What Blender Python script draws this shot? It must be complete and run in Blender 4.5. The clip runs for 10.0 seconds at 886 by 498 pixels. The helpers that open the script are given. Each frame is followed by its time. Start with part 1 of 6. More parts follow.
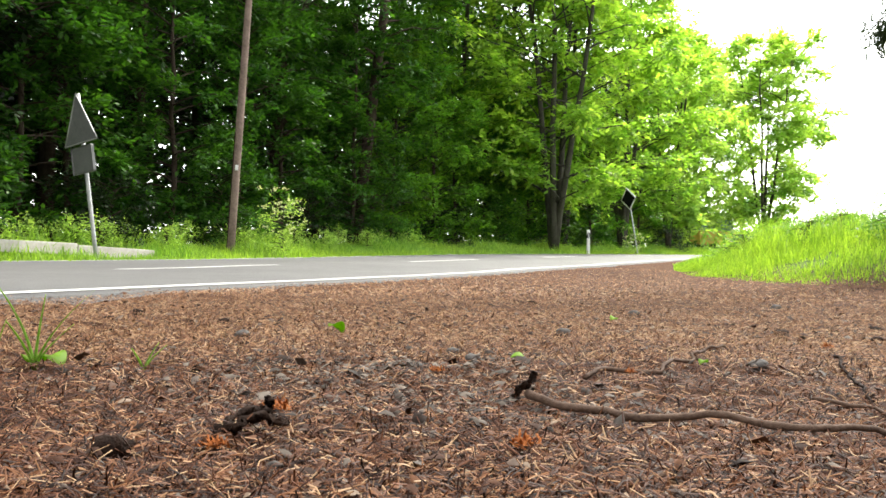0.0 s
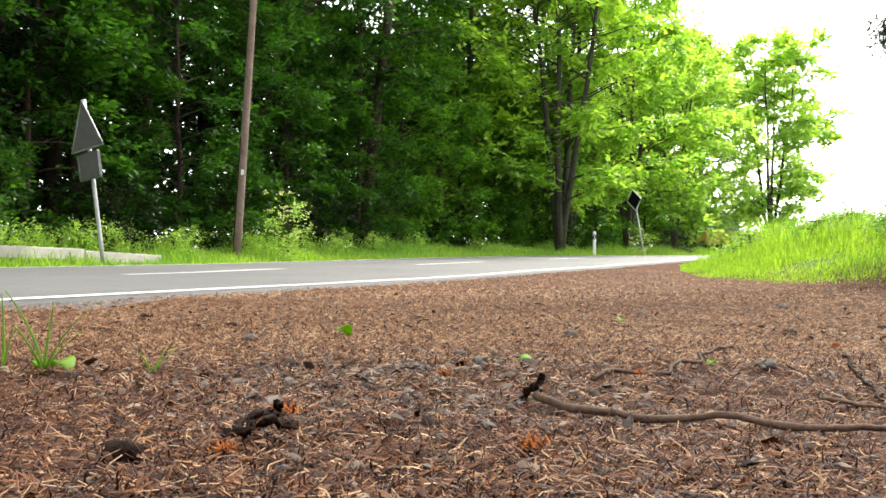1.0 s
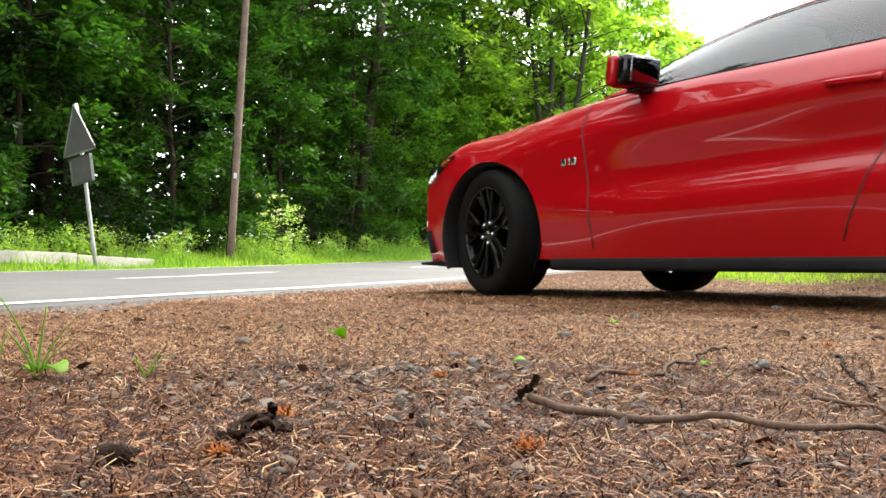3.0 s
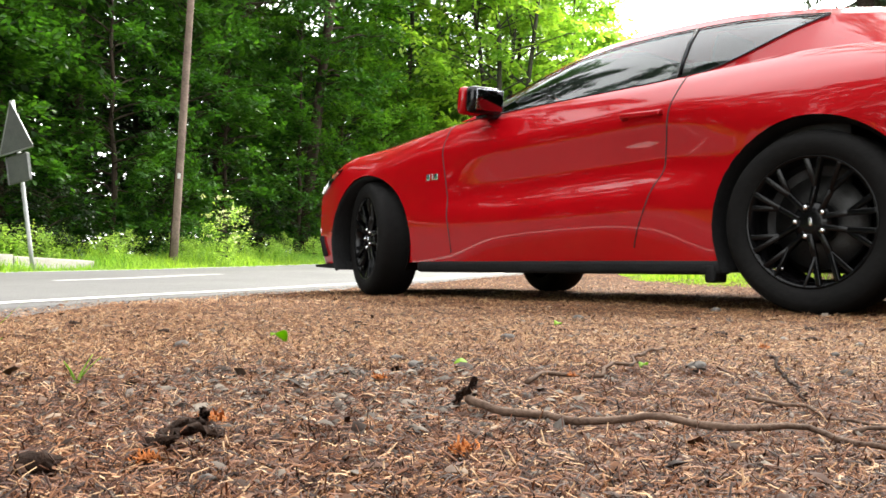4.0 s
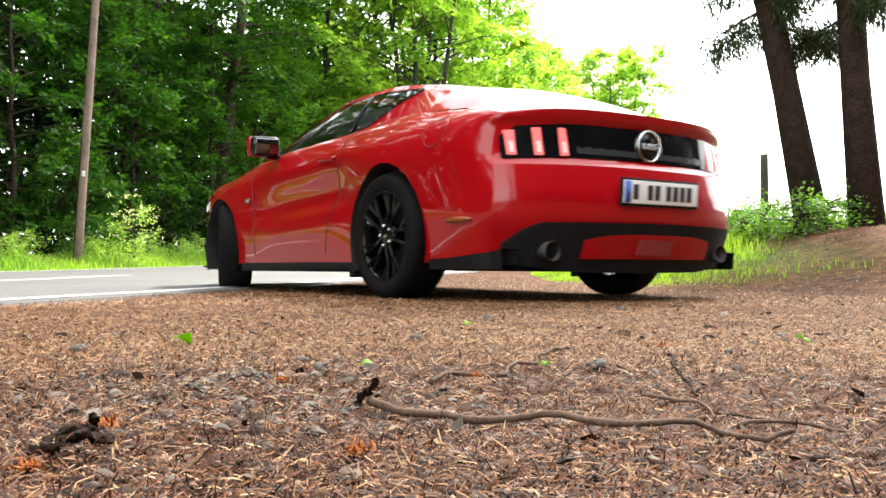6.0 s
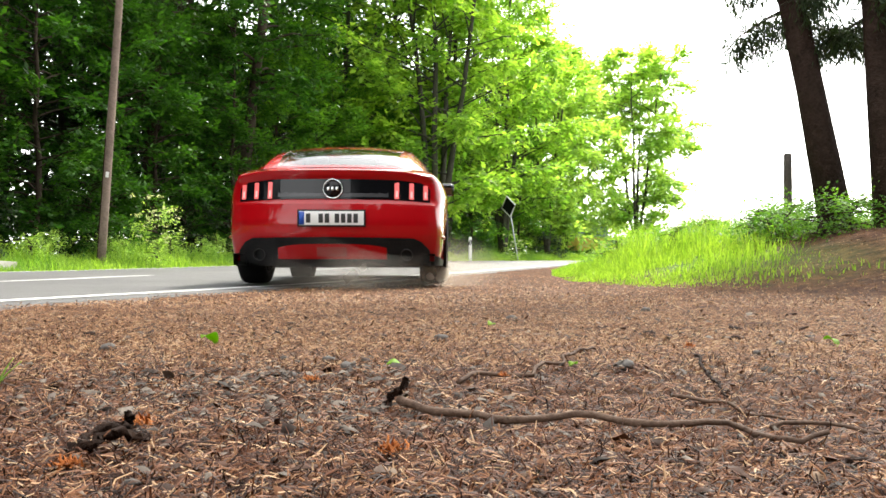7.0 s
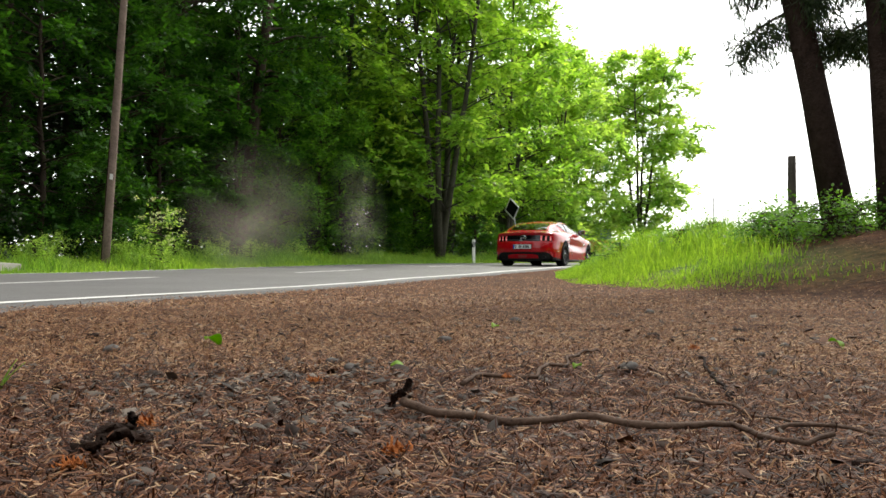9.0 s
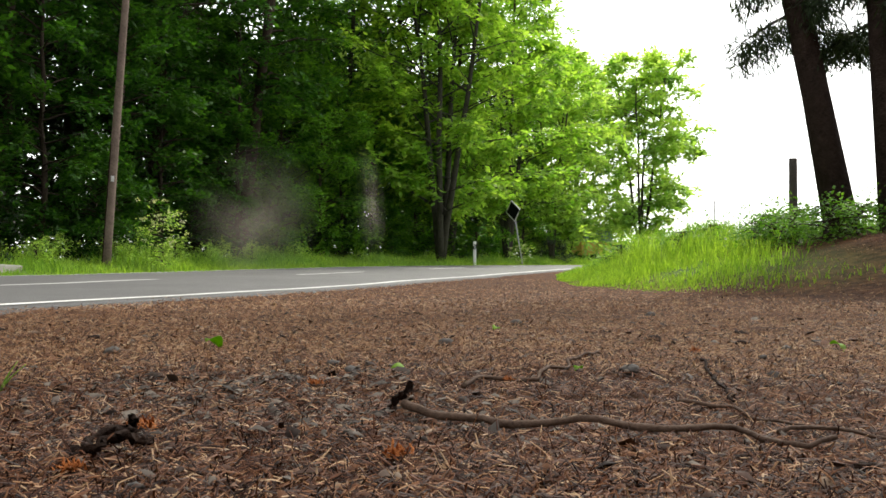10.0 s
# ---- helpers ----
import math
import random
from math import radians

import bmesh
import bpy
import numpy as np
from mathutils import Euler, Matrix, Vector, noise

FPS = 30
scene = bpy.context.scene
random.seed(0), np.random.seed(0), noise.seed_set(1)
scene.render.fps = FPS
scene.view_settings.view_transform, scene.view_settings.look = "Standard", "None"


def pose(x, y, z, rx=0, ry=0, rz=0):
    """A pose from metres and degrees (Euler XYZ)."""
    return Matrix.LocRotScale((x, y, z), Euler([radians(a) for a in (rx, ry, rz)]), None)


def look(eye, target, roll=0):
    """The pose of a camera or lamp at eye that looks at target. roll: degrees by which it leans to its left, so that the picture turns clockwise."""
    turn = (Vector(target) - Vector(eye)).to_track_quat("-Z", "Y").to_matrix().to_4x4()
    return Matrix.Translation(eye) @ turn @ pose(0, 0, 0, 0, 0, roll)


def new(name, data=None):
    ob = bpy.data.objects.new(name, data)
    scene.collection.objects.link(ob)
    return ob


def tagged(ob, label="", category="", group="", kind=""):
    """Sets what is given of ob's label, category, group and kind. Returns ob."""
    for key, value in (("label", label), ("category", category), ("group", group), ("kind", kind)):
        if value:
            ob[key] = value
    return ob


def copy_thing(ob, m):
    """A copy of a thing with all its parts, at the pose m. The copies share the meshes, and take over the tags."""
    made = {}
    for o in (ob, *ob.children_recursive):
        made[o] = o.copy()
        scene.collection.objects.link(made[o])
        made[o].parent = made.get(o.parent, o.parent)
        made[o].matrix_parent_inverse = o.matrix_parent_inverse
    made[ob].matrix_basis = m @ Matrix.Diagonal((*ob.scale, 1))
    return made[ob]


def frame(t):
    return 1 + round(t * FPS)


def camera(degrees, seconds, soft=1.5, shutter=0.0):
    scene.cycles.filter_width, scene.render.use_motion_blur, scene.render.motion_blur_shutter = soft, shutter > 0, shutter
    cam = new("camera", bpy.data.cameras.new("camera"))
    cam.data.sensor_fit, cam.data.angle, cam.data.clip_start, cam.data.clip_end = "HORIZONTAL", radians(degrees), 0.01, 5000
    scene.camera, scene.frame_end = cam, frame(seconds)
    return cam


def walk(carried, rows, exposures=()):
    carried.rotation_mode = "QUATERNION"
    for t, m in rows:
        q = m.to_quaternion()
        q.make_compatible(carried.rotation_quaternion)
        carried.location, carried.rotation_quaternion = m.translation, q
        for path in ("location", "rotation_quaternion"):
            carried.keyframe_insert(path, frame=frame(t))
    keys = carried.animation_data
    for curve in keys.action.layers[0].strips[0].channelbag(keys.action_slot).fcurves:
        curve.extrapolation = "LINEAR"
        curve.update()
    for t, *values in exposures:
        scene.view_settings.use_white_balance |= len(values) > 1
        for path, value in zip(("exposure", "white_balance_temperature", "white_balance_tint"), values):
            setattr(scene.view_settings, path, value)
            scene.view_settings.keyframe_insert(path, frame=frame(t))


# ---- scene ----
# the camera stands low on the ground and pans by hand
cam = camera(54.7, 10.0, soft=1.6, shutter=0.2)
CAMERA_ROWS = [
    (0.0, -0.008, -0.001, 0.146, -0.963, 0.699, -0.85),
    (0.5, -0.008, -0.001, 0.146, -0.689, 0.756, -0.713),
    (1.0, -0.009, -0.002, 0.146, -0.559, 0.874, -0.38),
    (1.5, -0.009, -0.002, 0.146, -0.349, 0.912, -0.142),
    (2.0, -0.011, -0.003, 0.146, -0.026, 0.881, -0.087),
    (3.5, -0.005, -0.001, 0.145, -2.381, 1.16, -0.172),
    (4.0, 0.0, 0.003, 0.145, -4.462, 1.213, -0.209),
    (4.5, -0.001, 0.0, 0.146, -6.46, 1.122, -0.1),
    (5.0, 0.006, 0.001, 0.147, -7.74, 1.117, -0.202),
    (5.5, 0.017, -0.001, 0.146, -10.419, 1.248, -0.134),
    (7.0, 0.004, -0.001, 0.145, -8.739, 1.288, -0.18),
    (7.5, 0.004, 0.001, 0.144, -8.589, 1.281, -0.23),
    (8.0, 0.004, 0.001, 0.144, -8.575, 1.264, -0.197),
    (8.5, 0.004, 0.001, 0.144, -8.527, 1.293, -0.249),
    (9.0, 0.004, 0.001, 0.144, -8.507, 1.436, -0.215),
    (9.5, 0.004, 0.002, 0.144, -8.442, 1.538, -0.265),
    (10.0, 0.004, 0.002, 0.144, -8.442, 1.584, -0.259)]
walk(cam, [(t, pose(x, y, z, 90 + p, r, w)) for t, x, y, z, w, p, r in CAMERA_ROWS],
     exposures=[(0.0, 1.38), (2.0, 1.42), (3.5, 1.8), (5.5, 1.9), (7.0, 1.5), (8.0, 0.82), (9.0, 0.5), (10.0, 0.42)])

# bright hazy daylight
SUN_UP, SUN_TURN = 48.0, 36.0
world = bpy.data.worlds.new("sky")
world.use_nodes = True
scene.world = world
wn = world.node_tree
sky = wn.nodes.new("ShaderNodeTexSky")
sky.sky_type, sky.sun_disc = "NISHITA", False
sky.sun_elevation, sky.sun_rotation = radians(SUN_UP), radians(SUN_TURN)
sky.dust_density, sky.air_density = 2.0, 1.5
hue = wn.nodes.new("ShaderNodeHueSaturation")
hue.inputs["Saturation"].default_value = 0.15
wn.links.new(sky.outputs[0], hue.inputs["Color"])
# a thin bright veil of haze over the whole sky
haze = wn.nodes.new("ShaderNodeMix")
haze.data_type, haze.blend_type = "RGBA", "ADD"
haze.inputs[0].default_value = 1.0
haze.inputs[7].default_value = (4.6, 4.6, 4.5, 1)
wn.links.new(hue.outputs[0], haze.inputs[6])
wn.links.new(haze.outputs[2], wn.nodes["Background"].inputs[0])
wn.nodes["Background"].inputs[1].default_value = 0.15
sun_data = bpy.data.lights.new("sun", "SUN")
sun_data.energy, sun_data.angle, sun_data.color = 2.7, radians(8.0), (1.0, 0.93, 0.80)
sun = new("sun", sun_data)
a, b = radians(SUN_UP), radians(SUN_TURN)
sun.matrix_world = look((0, 0, 0), (-math.cos(a) * math.sin(b), -math.cos(a) * math.cos(b), -math.sin(a)))
def material(name, colour=(0.5, 0.5, 0.5), rough=0.6, metal=0.0):
    m = bpy.data.materials.new(name)
    m.use_nodes = True
    s = m.node_tree.nodes["Principled BSDF"]
    s.inputs["Base Color"].default_value = (*colour, 1)
    s.inputs["Roughness"].default_value, s.inputs["Metallic"].default_value = rough, metal
    return m


def mesh_of(bm, name):
    me = bpy.data.meshes.new(name)
    bm.to_mesh(me)
    bm.free()
    return me


def raw(name, verts, faces, mat, smooth=False):
    """A mesh from lists or arrays of corners and faces."""
    me = bpy.data.meshes.new(name)
    me.from_pydata([tuple(v) for v in verts], [], [tuple(f) for f in faces])
    for m in mat if isinstance(mat, (list, tuple)) else [mat]:
        me.materials.append(m)
    if smooth:
        me.shade_smooth()
    return me


def interp(points, s):
    return [float(np.interp(s, [p[0] for p in points], [p[k] for p in points])) for k in range(1, len(points[0]))]


# ---- plan of the land ----
RISE = [(-200, 0.0), (1.5, 0.0), (3, -0.025), (6, -0.03), (8, -0.02), (9.5, -0.004), (10.8, 0.024), (14.5, 0.07), (19, 0.16), (24.4, 0.28), (30, 0.38), (36, 0.47), (60, 0.8), (150, 1.3), (2000, 3)]
EDGE = [(-14, -44), (-9.2, -26), (-4.9, -9), (-3.2, -2.2), (-1.43, 4.2), (-0.5, 7.0), (1.0, 10.6), (2.65, 14.4), (4.5, 18.4), (7.4, 23.8), (11.4, 29.8), (15.8, 35.6), (23.5, 44.4), (40, 62), (75, 97), (130, 150)]


def smooth_line(points, step=0.5):
    out = []
    for i in range(1, len(points) - 2):
        p0, p1, p2, p3 = [Vector(p) for p in points[i - 1:i + 3]]
        n = max(2, int((p2 - p1).length / step))
        for k in range(n):
            t = k / n
            out.append(0.5 * (2 * p1 + (p2 - p0) * t + (2 * p0 - 5 * p1 + 4 * p2 - p3) * t * t + (3 * p1 - p0 - 3 * p2 + p3) * t ** 3))
    return out


EDGE_LINE = smooth_line(EDGE)
EDGE_XY = np.array([(p.x, p.y) for p in EDGE_LINE])
EDGE_DIR = np.gradient(EDGE_XY, axis=0)
EDGE_DIR /= np.linalg.norm(EDGE_DIR, axis=1)[:, None]


def road_offset(x, y):
    """Metres to the left of the road's near edge line (negative: on the side of the clearing)."""
    i = int(np.argmin((EDGE_XY[:, 0] - x) ** 2 + (EDGE_XY[:, 1] - y) ** 2))
    d = EDGE_DIR[i]
    return float(-d[1] * (x - EDGE_XY[i, 0]) + d[0] * (y - EDGE_XY[i, 1]))


BANK = [(-10, 14), (-5, 11.5), (-2, 8.9), (1, 5.9), (3, 4.4), (5, 3.3), (6.8, 2.75), (9.4, 2.75), (12, 3.3), (16, 4.45), (18.4, 5.7), (24, 9.0), (30, 13.4), (36, 18.3), (45, 27.5), (62, 45), (150, 140)]


def bank_height(x, y):
    e = float(np.interp(y, [p[0] for p in BANK], [p[1] for p in BANK]))
    t = min(max((x - e) / 3.4, 0.0), 1.0)
    top = float(np.interp(y, (-5, 5, 9, 14, 20, 40), (0.45, 0.6, 0.62, 0.48, 0.32, 0.2)))
    return top * t * t * (3 - 2 * t)


def land(x, y):
    z = float(np.interp(y, [p[0] for p in RISE], [p[1] for p in RISE])) + bank_height(x, y)
    o = road_offset(x, y)
    if o > 6.6:
        z += 0.10 * min((o - 6.6) / 2.0, 1.0)
    return z
# ---- materials ----
def nodes_of(m):
    return m.node_tree.nodes, m.node_tree.links, m.node_tree.nodes["Principled BSDF"]


def noise_node(m, scale, detail=4.0, rough=0.6, coord="Object"):
    n, l, s = nodes_of(m)
    tc = n.new("ShaderNodeTexCoord")
    t = n.new("ShaderNodeTexNoise")
    t.inputs["Scale"].default_value, t.inputs["Detail"].default_value, t.inputs["Roughness"].default_value = scale, detail, rough
    l.new(tc.outputs[coord], t.inputs["Vector"])
    return t


def ramp_node(m, source, stops):
    n, l, s = nodes_of(m)
    r = n.new("ShaderNodeValToRGB")
    while len(r.color_ramp.elements) < len(stops):
        r.color_ramp.elements.new(0.5)
    for e, (p, c) in zip(r.color_ramp.elements, stops):
        e.position, e.color = p, (*c, 1)
    l.new(source, r.inputs[0])
    return r


def mix_node(m, fac, a, b, mode="MIX"):
    n, l, s = nodes_of(m)
    x = n.new("ShaderNodeMix")
    x.data_type, x.blend_type = "RGBA", mode
    for socket, value in ((x.inputs[0], fac), (x.inputs[6], a), (x.inputs[7], b)):
        if isinstance(value, (int, float)):
            socket.default_value = value
        elif isinstance(value, tuple):
            socket.default_value = (*value, 1)
        else:
            l.new(value, socket)
    return x.outputs[2]


def bump(m, source, strength, distance=0.01):
    n, l, s = nodes_of(m)
    b = n.new("ShaderNodeBump")
    b.inputs["Strength"].default_value, b.inputs["Distance"].default_value = strength, distance
    l.new(source, b.inputs["Height"])
    l.new(b.outputs[0], s.inputs["Normal"])


def worn(name, dark, light, scale, rough=0.8, metal=0.0, fine=None, strength=0.3, dist=0.01):
    """Two scales of noise between a dark and a light colour, with fine relief."""
    m = material(name, light, rough, metal)
    n, l, s = nodes_of(m)
    a, b = noise_node(m, scale), noise_node(m, fine or scale * 9, 3.0)
    mid = tuple(0.5 * (p + q) for p, q in zip(dark, light))
    c1 = ramp_node(m, a.outputs[0], [(0.3, dark), (0.7, light)])
    c2 = ramp_node(m, b.outputs[0], [(0.3, dark), (0.5, mid), (0.72, light)])
    l.new(mix_node(m, 0.5, c1.outputs[0], c2.outputs[0]), s.inputs["Base Color"])
    bump(m, b.outputs[0], strength, dist)
    return m


def leaf_material(name, dark, light, back=0.5):
    """Thin leaves: each one its own tone, light shining through from behind."""
    m = material(name, light, 0.5)
    n, l, s = nodes_of(m)
    geo = n.new("ShaderNodeNewGeometry")
    r = ramp_node(m, geo.outputs["Random Per Island"], [(0.0, dark), (0.6, tuple(0.5 * (p + q) for p, q in zip(dark, light))), (1.0, light)])
    big = noise_node(m, 0.35, 2.0)
    tone = ramp_node(m, big.outputs[0], [(0.35, (0.75, 0.85, 0.8)), (0.65, (1.15, 1.08, 0.85))])
    colour = mix_node(m, 1.0, r.outputs[0], tone.outputs[0], "MULTIPLY")
    l.new(colour, s.inputs["Base Color"])
    s.inputs["Specular IOR Level"].default_value = 0.3
    t = n.new("ShaderNodeBsdfTranslucent")
    bright = mix_node(m, 1.0, colour, (1.5, 1.6, 0.6), "MULTIPLY")
    l.new(bright, t.inputs[0])
    x = n.new("ShaderNodeMixShader")
    x.inputs[0].default_value = back
    l.new(s.outputs[0], x.inputs[1])
    l.new(t.outputs[0], x.inputs[2])
    l.new(x.outputs[0], n["Material Output"].inputs[0])
    return m


def glass_material(name, tint, clear):
    """A tinted pane: part of the light goes straight through, the rest mirrors by the angle."""
    m = bpy.data.materials.new(name)
    m.use_nodes = True
    n, l = m.node_tree.nodes, m.node_tree.links
    n.remove(n["Principled BSDF"])
    t, g, f, x = n.new("ShaderNodeBsdfTransparent"), n.new("ShaderNodeBsdfGlossy"), n.new("ShaderNodeFresnel"), n.new("ShaderNodeMixShader")
    t.inputs[0].default_value = (*tint, 1)
    g.inputs[0].default_value, g.inputs[1].default_value = (1, 1, 1, 1), 0.01
    f.inputs[0].default_value = clear
    l.new(f.outputs[0], x.inputs[0])
    l.new(t.outputs[0], x.inputs[1])
    l.new(g.outputs[0], x.inputs[2])
    l.new(x.outputs[0], n["Material Output"].inputs[0])
    return m


def glow(name, colour, strength, base=(0.3, 0.02, 0.02)):
    m = material(name, base, 0.25)
    s = m.node_tree.nodes["Principled BSDF"]
    s.inputs["Emission Color"].default_value, s.inputs["Emission Strength"].default_value = (*colour, 1), strength
    return m


def paint(name, colour):
    m = material(name, colour, 0.45)
    n, l, s = nodes_of(m)
    s.inputs["Specular IOR Level"].default_value = 0.05
    s.inputs["Coat Weight"].default_value, s.inputs["Coat Roughness"].default_value, s.inputs["Coat IOR"].default_value = 1.0, 0.02, 1.43
    t = noise_node(m, 6.0, 5.0)
    r = ramp_node(m, t.outputs[0], [(0.3, tuple(c * 0.92 for c in colour)), (0.7, colour)])
    l.new(r.outputs[0], s.inputs["Base Color"])
    d = noise_node(m, 3.0, 4.0)
    q = ramp_node(m, d.outputs[0], [(0.35, (0.005, 0.005, 0.005)), (0.75, (0.04, 0.04, 0.04))])
    l.new(q.outputs[0], s.inputs["Coat Roughness"])
    return m


def dull(m, level):
    """Weakens the sheen of a rough, dry surface."""
    m.node_tree.nodes["Principled BSDF"].inputs["Specular IOR Level"].default_value = level
    return m


LAMP_CORE = glow("lit_lamp_core", (1.0, 0.5, 0.45), 0.25, (0.6, 0.3, 0.3))
CAR_RED = paint("red_car_paint", (0.335, 0.0010, 0.0040))
BLACK_PLASTIC = worn("black_plastic", (0.006, 0.006, 0.0065), (0.015, 0.015, 0.015), 8, 0.6)
BLACK_GLOSS = material("black_gloss", (0.004, 0.004, 0.005), 0.1)
BLACK_GLOSS.node_tree.nodes["Principled BSDF"].inputs["Specular IOR Level"].default_value = 0.3
RIM_BLACK = dull(material("black_rim_paint", (0.003, 0.003, 0.0033), 0.2), 0.2)
RUBBER = worn("tyre_rubber", (0.004, 0.004, 0.004), (0.009, 0.0085, 0.008), 5, 0.8)
CHROME = material("chrome", (0.7, 0.7, 0.7), 0.18, 1.0)
STEEL = worn("brake_steel", (0.025, 0.024, 0.022), (0.06, 0.06, 0.06), 20, 0.45, 0.9)
MIRROR = material("mirror_glass", (0.22, 0.23, 0.25), 0.03, 1.0)
CAR_GLASS = glass_material("tinted_car_glass", (0.42, 0.52, 0.46), 1.75)
TAIL_GLOW = glow("lit_tail_lamp", (1.0, 0.16, 0.15), 0.30, (0.45, 0.09, 0.09))
LED_WHITE = glow("lit_white_lamp", (1.0, 0.95, 0.85), 0.12, (0.8, 0.8, 0.8))
AMBER = material("amber_plastic", (0.26, 0.07, 0.012), 0.35)
WHITE_PLATE = material("white_plate", (0.75, 0.75, 0.73), 0.4)
BLUE_PLATE = material("blue_plate_band", (0.02, 0.08, 0.4), 0.4)
INK = material("black_ink", (0.02, 0.02, 0.02), 0.5)
FABRIC = worn("dark_seat_cloth", (0.012, 0.012, 0.012), (0.03, 0.03, 0.03), 12, 0.9)
BARK = worn("brown_bark", (0.025, 0.018, 0.013), (0.08, 0.06, 0.045), 6, 0.9, 0, 40, 0.7, 0.02)
SPRUCE_BARK = worn("dark_spruce_bark", (0.014, 0.010, 0.008), (0.065, 0.045, 0.036), 7, 0.95, 0, 34, 1.0, 0.03)
BARK_GREY = worn("grey_green_bark", (0.025, 0.025, 0.018), (0.085, 0.08, 0.06), 5, 0.9, 0, 30, 0.6, 0.02)
TWIG_BARK = worn("twig_bark", (0.045, 0.027, 0.019), (0.16, 0.105, 0.075), 30, 0.75, 0, 260, 0.5, 0.003)
DARK_WOOD = worn("rotten_wood", (0.007, 0.004, 0.003), (0.035, 0.018, 0.011), 30, 0.9, 0, 200, 0.7, 0.004)
POLE_WOOD = worn("weathered_pole_wood", (0.10, 0.075, 0.06), (0.27, 0.20, 0.165), 3, 0.85, 0, 25, 0.4, 0.01)
POST_WOOD = worn("grey_fence_wood", (0.04, 0.035, 0.03), (0.11, 0.095, 0.08), 6, 0.9, 0, 40, 0.5, 0.01)
CONCRETE = worn("pale_concrete", (0.30, 0.28, 0.24), (0.5, 0.47, 0.42), 3, 0.9, 0, 30, 0.4, 0.01)
ZINC = worn("galvanised_steel", (0.30, 0.31, 0.31), (0.5, 0.5, 0.5), 10, 0.5, 0.6)
SIGN_GREY = worn("grey_sign_back", (0.10, 0.105, 0.10), (0.17, 0.175, 0.165), 6, 0.6, 0.2)
WHITE_PAINT = worn("white_road_paint", (0.5, 0.5, 0.48), (0.8, 0.8, 0.78), 4, 0.7, 0, 60, 0.3, 0.004)
WHITE_PLASTIC = worn("white_plastic", (0.6, 0.6, 0.58), (0.8, 0.8, 0.78), 5, 0.5)
YELLOW_PAINT = worn("faded_yellow_paint", (0.5, 0.33, 0.05), (0.62, 0.44, 0.09), 3, 0.6)
TEAL_PAINT = worn("grey_blue_sheet", (0.12, 0.2, 0.22), (0.2, 0.3, 0.32), 3, 0.6)
STONE = worn("grey_stone", (0.05, 0.046, 0.042), (0.19, 0.175, 0.16), 40, 0.85, 0, 200, 0.4, 0.003)
# hornbeam green sunk near black: the forest's shade is put into the colour
LEAF_SHADED = leaf_material("dark_hornbeam_leaf", (0.003, 0.011, 0.0025), (0.0135, 0.038, 0.006), 0.22)
# brighter copy of the green beech leaf, with sunlight put into its colour
LEAF_SUNLIT = leaf_material("fresh_beech_leaf", (0.05, 0.135, 0.018), (0.17, 0.33, 0.045), 0.55)
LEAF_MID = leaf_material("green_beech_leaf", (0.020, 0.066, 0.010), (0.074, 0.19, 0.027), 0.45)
# the maple's yellow-green, lightened further for the sun on it
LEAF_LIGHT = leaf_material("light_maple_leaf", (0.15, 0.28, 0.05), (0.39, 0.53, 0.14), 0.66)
LEAF_PALE = leaf_material("pale_birch_leaf", (0.22, 0.34, 0.11), (0.44, 0.56, 0.22), 0.66)
SPRUCE_GREEN = leaf_material("dark_spruce_needle", (0.012, 0.026, 0.010), (0.045, 0.075, 0.022), 0.15)
GRASS = leaf_material("fresh_grass_blade", (0.11, 0.22, 0.03), (0.34, 0.49, 0.10), 0.5)
BLOSSOM = leaf_material("cream_blossom", (0.45, 0.45, 0.33), (0.7, 0.7, 0.55), 0.3)
SPROUT = leaf_material("sprout_green", (0.18, 0.32, 0.03), (0.28, 0.45, 0.05), 0.5)
ORANGE_SCALE = worn("orange_bark_flake", (0.24, 0.07, 0.018), (0.45, 0.16, 0.045), 60, 0.8, 0, 300, 0.4, 0.002)


for dry in (RUBBER, BLACK_PLASTIC, TWIG_BARK, DARK_WOOD, STONE, ORANGE_SCALE, BARK, SPRUCE_BARK, BARK_GREY, POLE_WOOD):
    dull(dry, 0.12)


def litter_material(name, stops, rough=0.75):
    """Each needle or flake takes its own tone from the list."""
    m = material(name, stops[0][1], rough)
    n, l, s = nodes_of(m)
    geo = n.new("ShaderNodeNewGeometry")
    r = ramp_node(m, geo.outputs["Random Per Island"], stops)
    t = noise_node(m, 90.0, 3.0)
    d = ramp_node(m, t.outputs[0], [(0.3, (0.7, 0.7, 0.7)), (0.7, (1.15, 1.12, 1.1))])
    l.new(mix_node(m, 1.0, r.outputs[0], d.outputs[0], "MULTIPLY"), s.inputs["Base Color"])
    s.inputs["Specular IOR Level"].default_value = 0.2
    return m


NEEDLE = litter_material("dry_needle", [(0.0, (0.011, 0.005, 0.003)), (0.38, (0.055, 0.020, 0.010)), (0.68, (0.145, 0.054, 0.023)), (0.88, (0.27, 0.125, 0.056)), (1.0, (0.52, 0.35, 0.20))], 0.55)
NEEDLE_FINE = litter_material("trodden_pale_needle", [(0.0, (0.025, 0.012, 0.006)), (0.25, (0.105, 0.044, 0.019)), (0.55, (0.22, 0.10, 0.042)), (0.82, (0.37, 0.205, 0.098)), (1.0, (0.52, 0.37, 0.21))], 0.6)
FLAKE = litter_material("bark_and_leaf_flake", [(0.0, (0.016, 0.010, 0.007)), (0.4, (0.068, 0.029, 0.015)), (0.72, (0.15, 0.066, 0.031)), (0.88, (0.12, 0.105, 0.09)), (1.0, (0.30, 0.21, 0.14))])
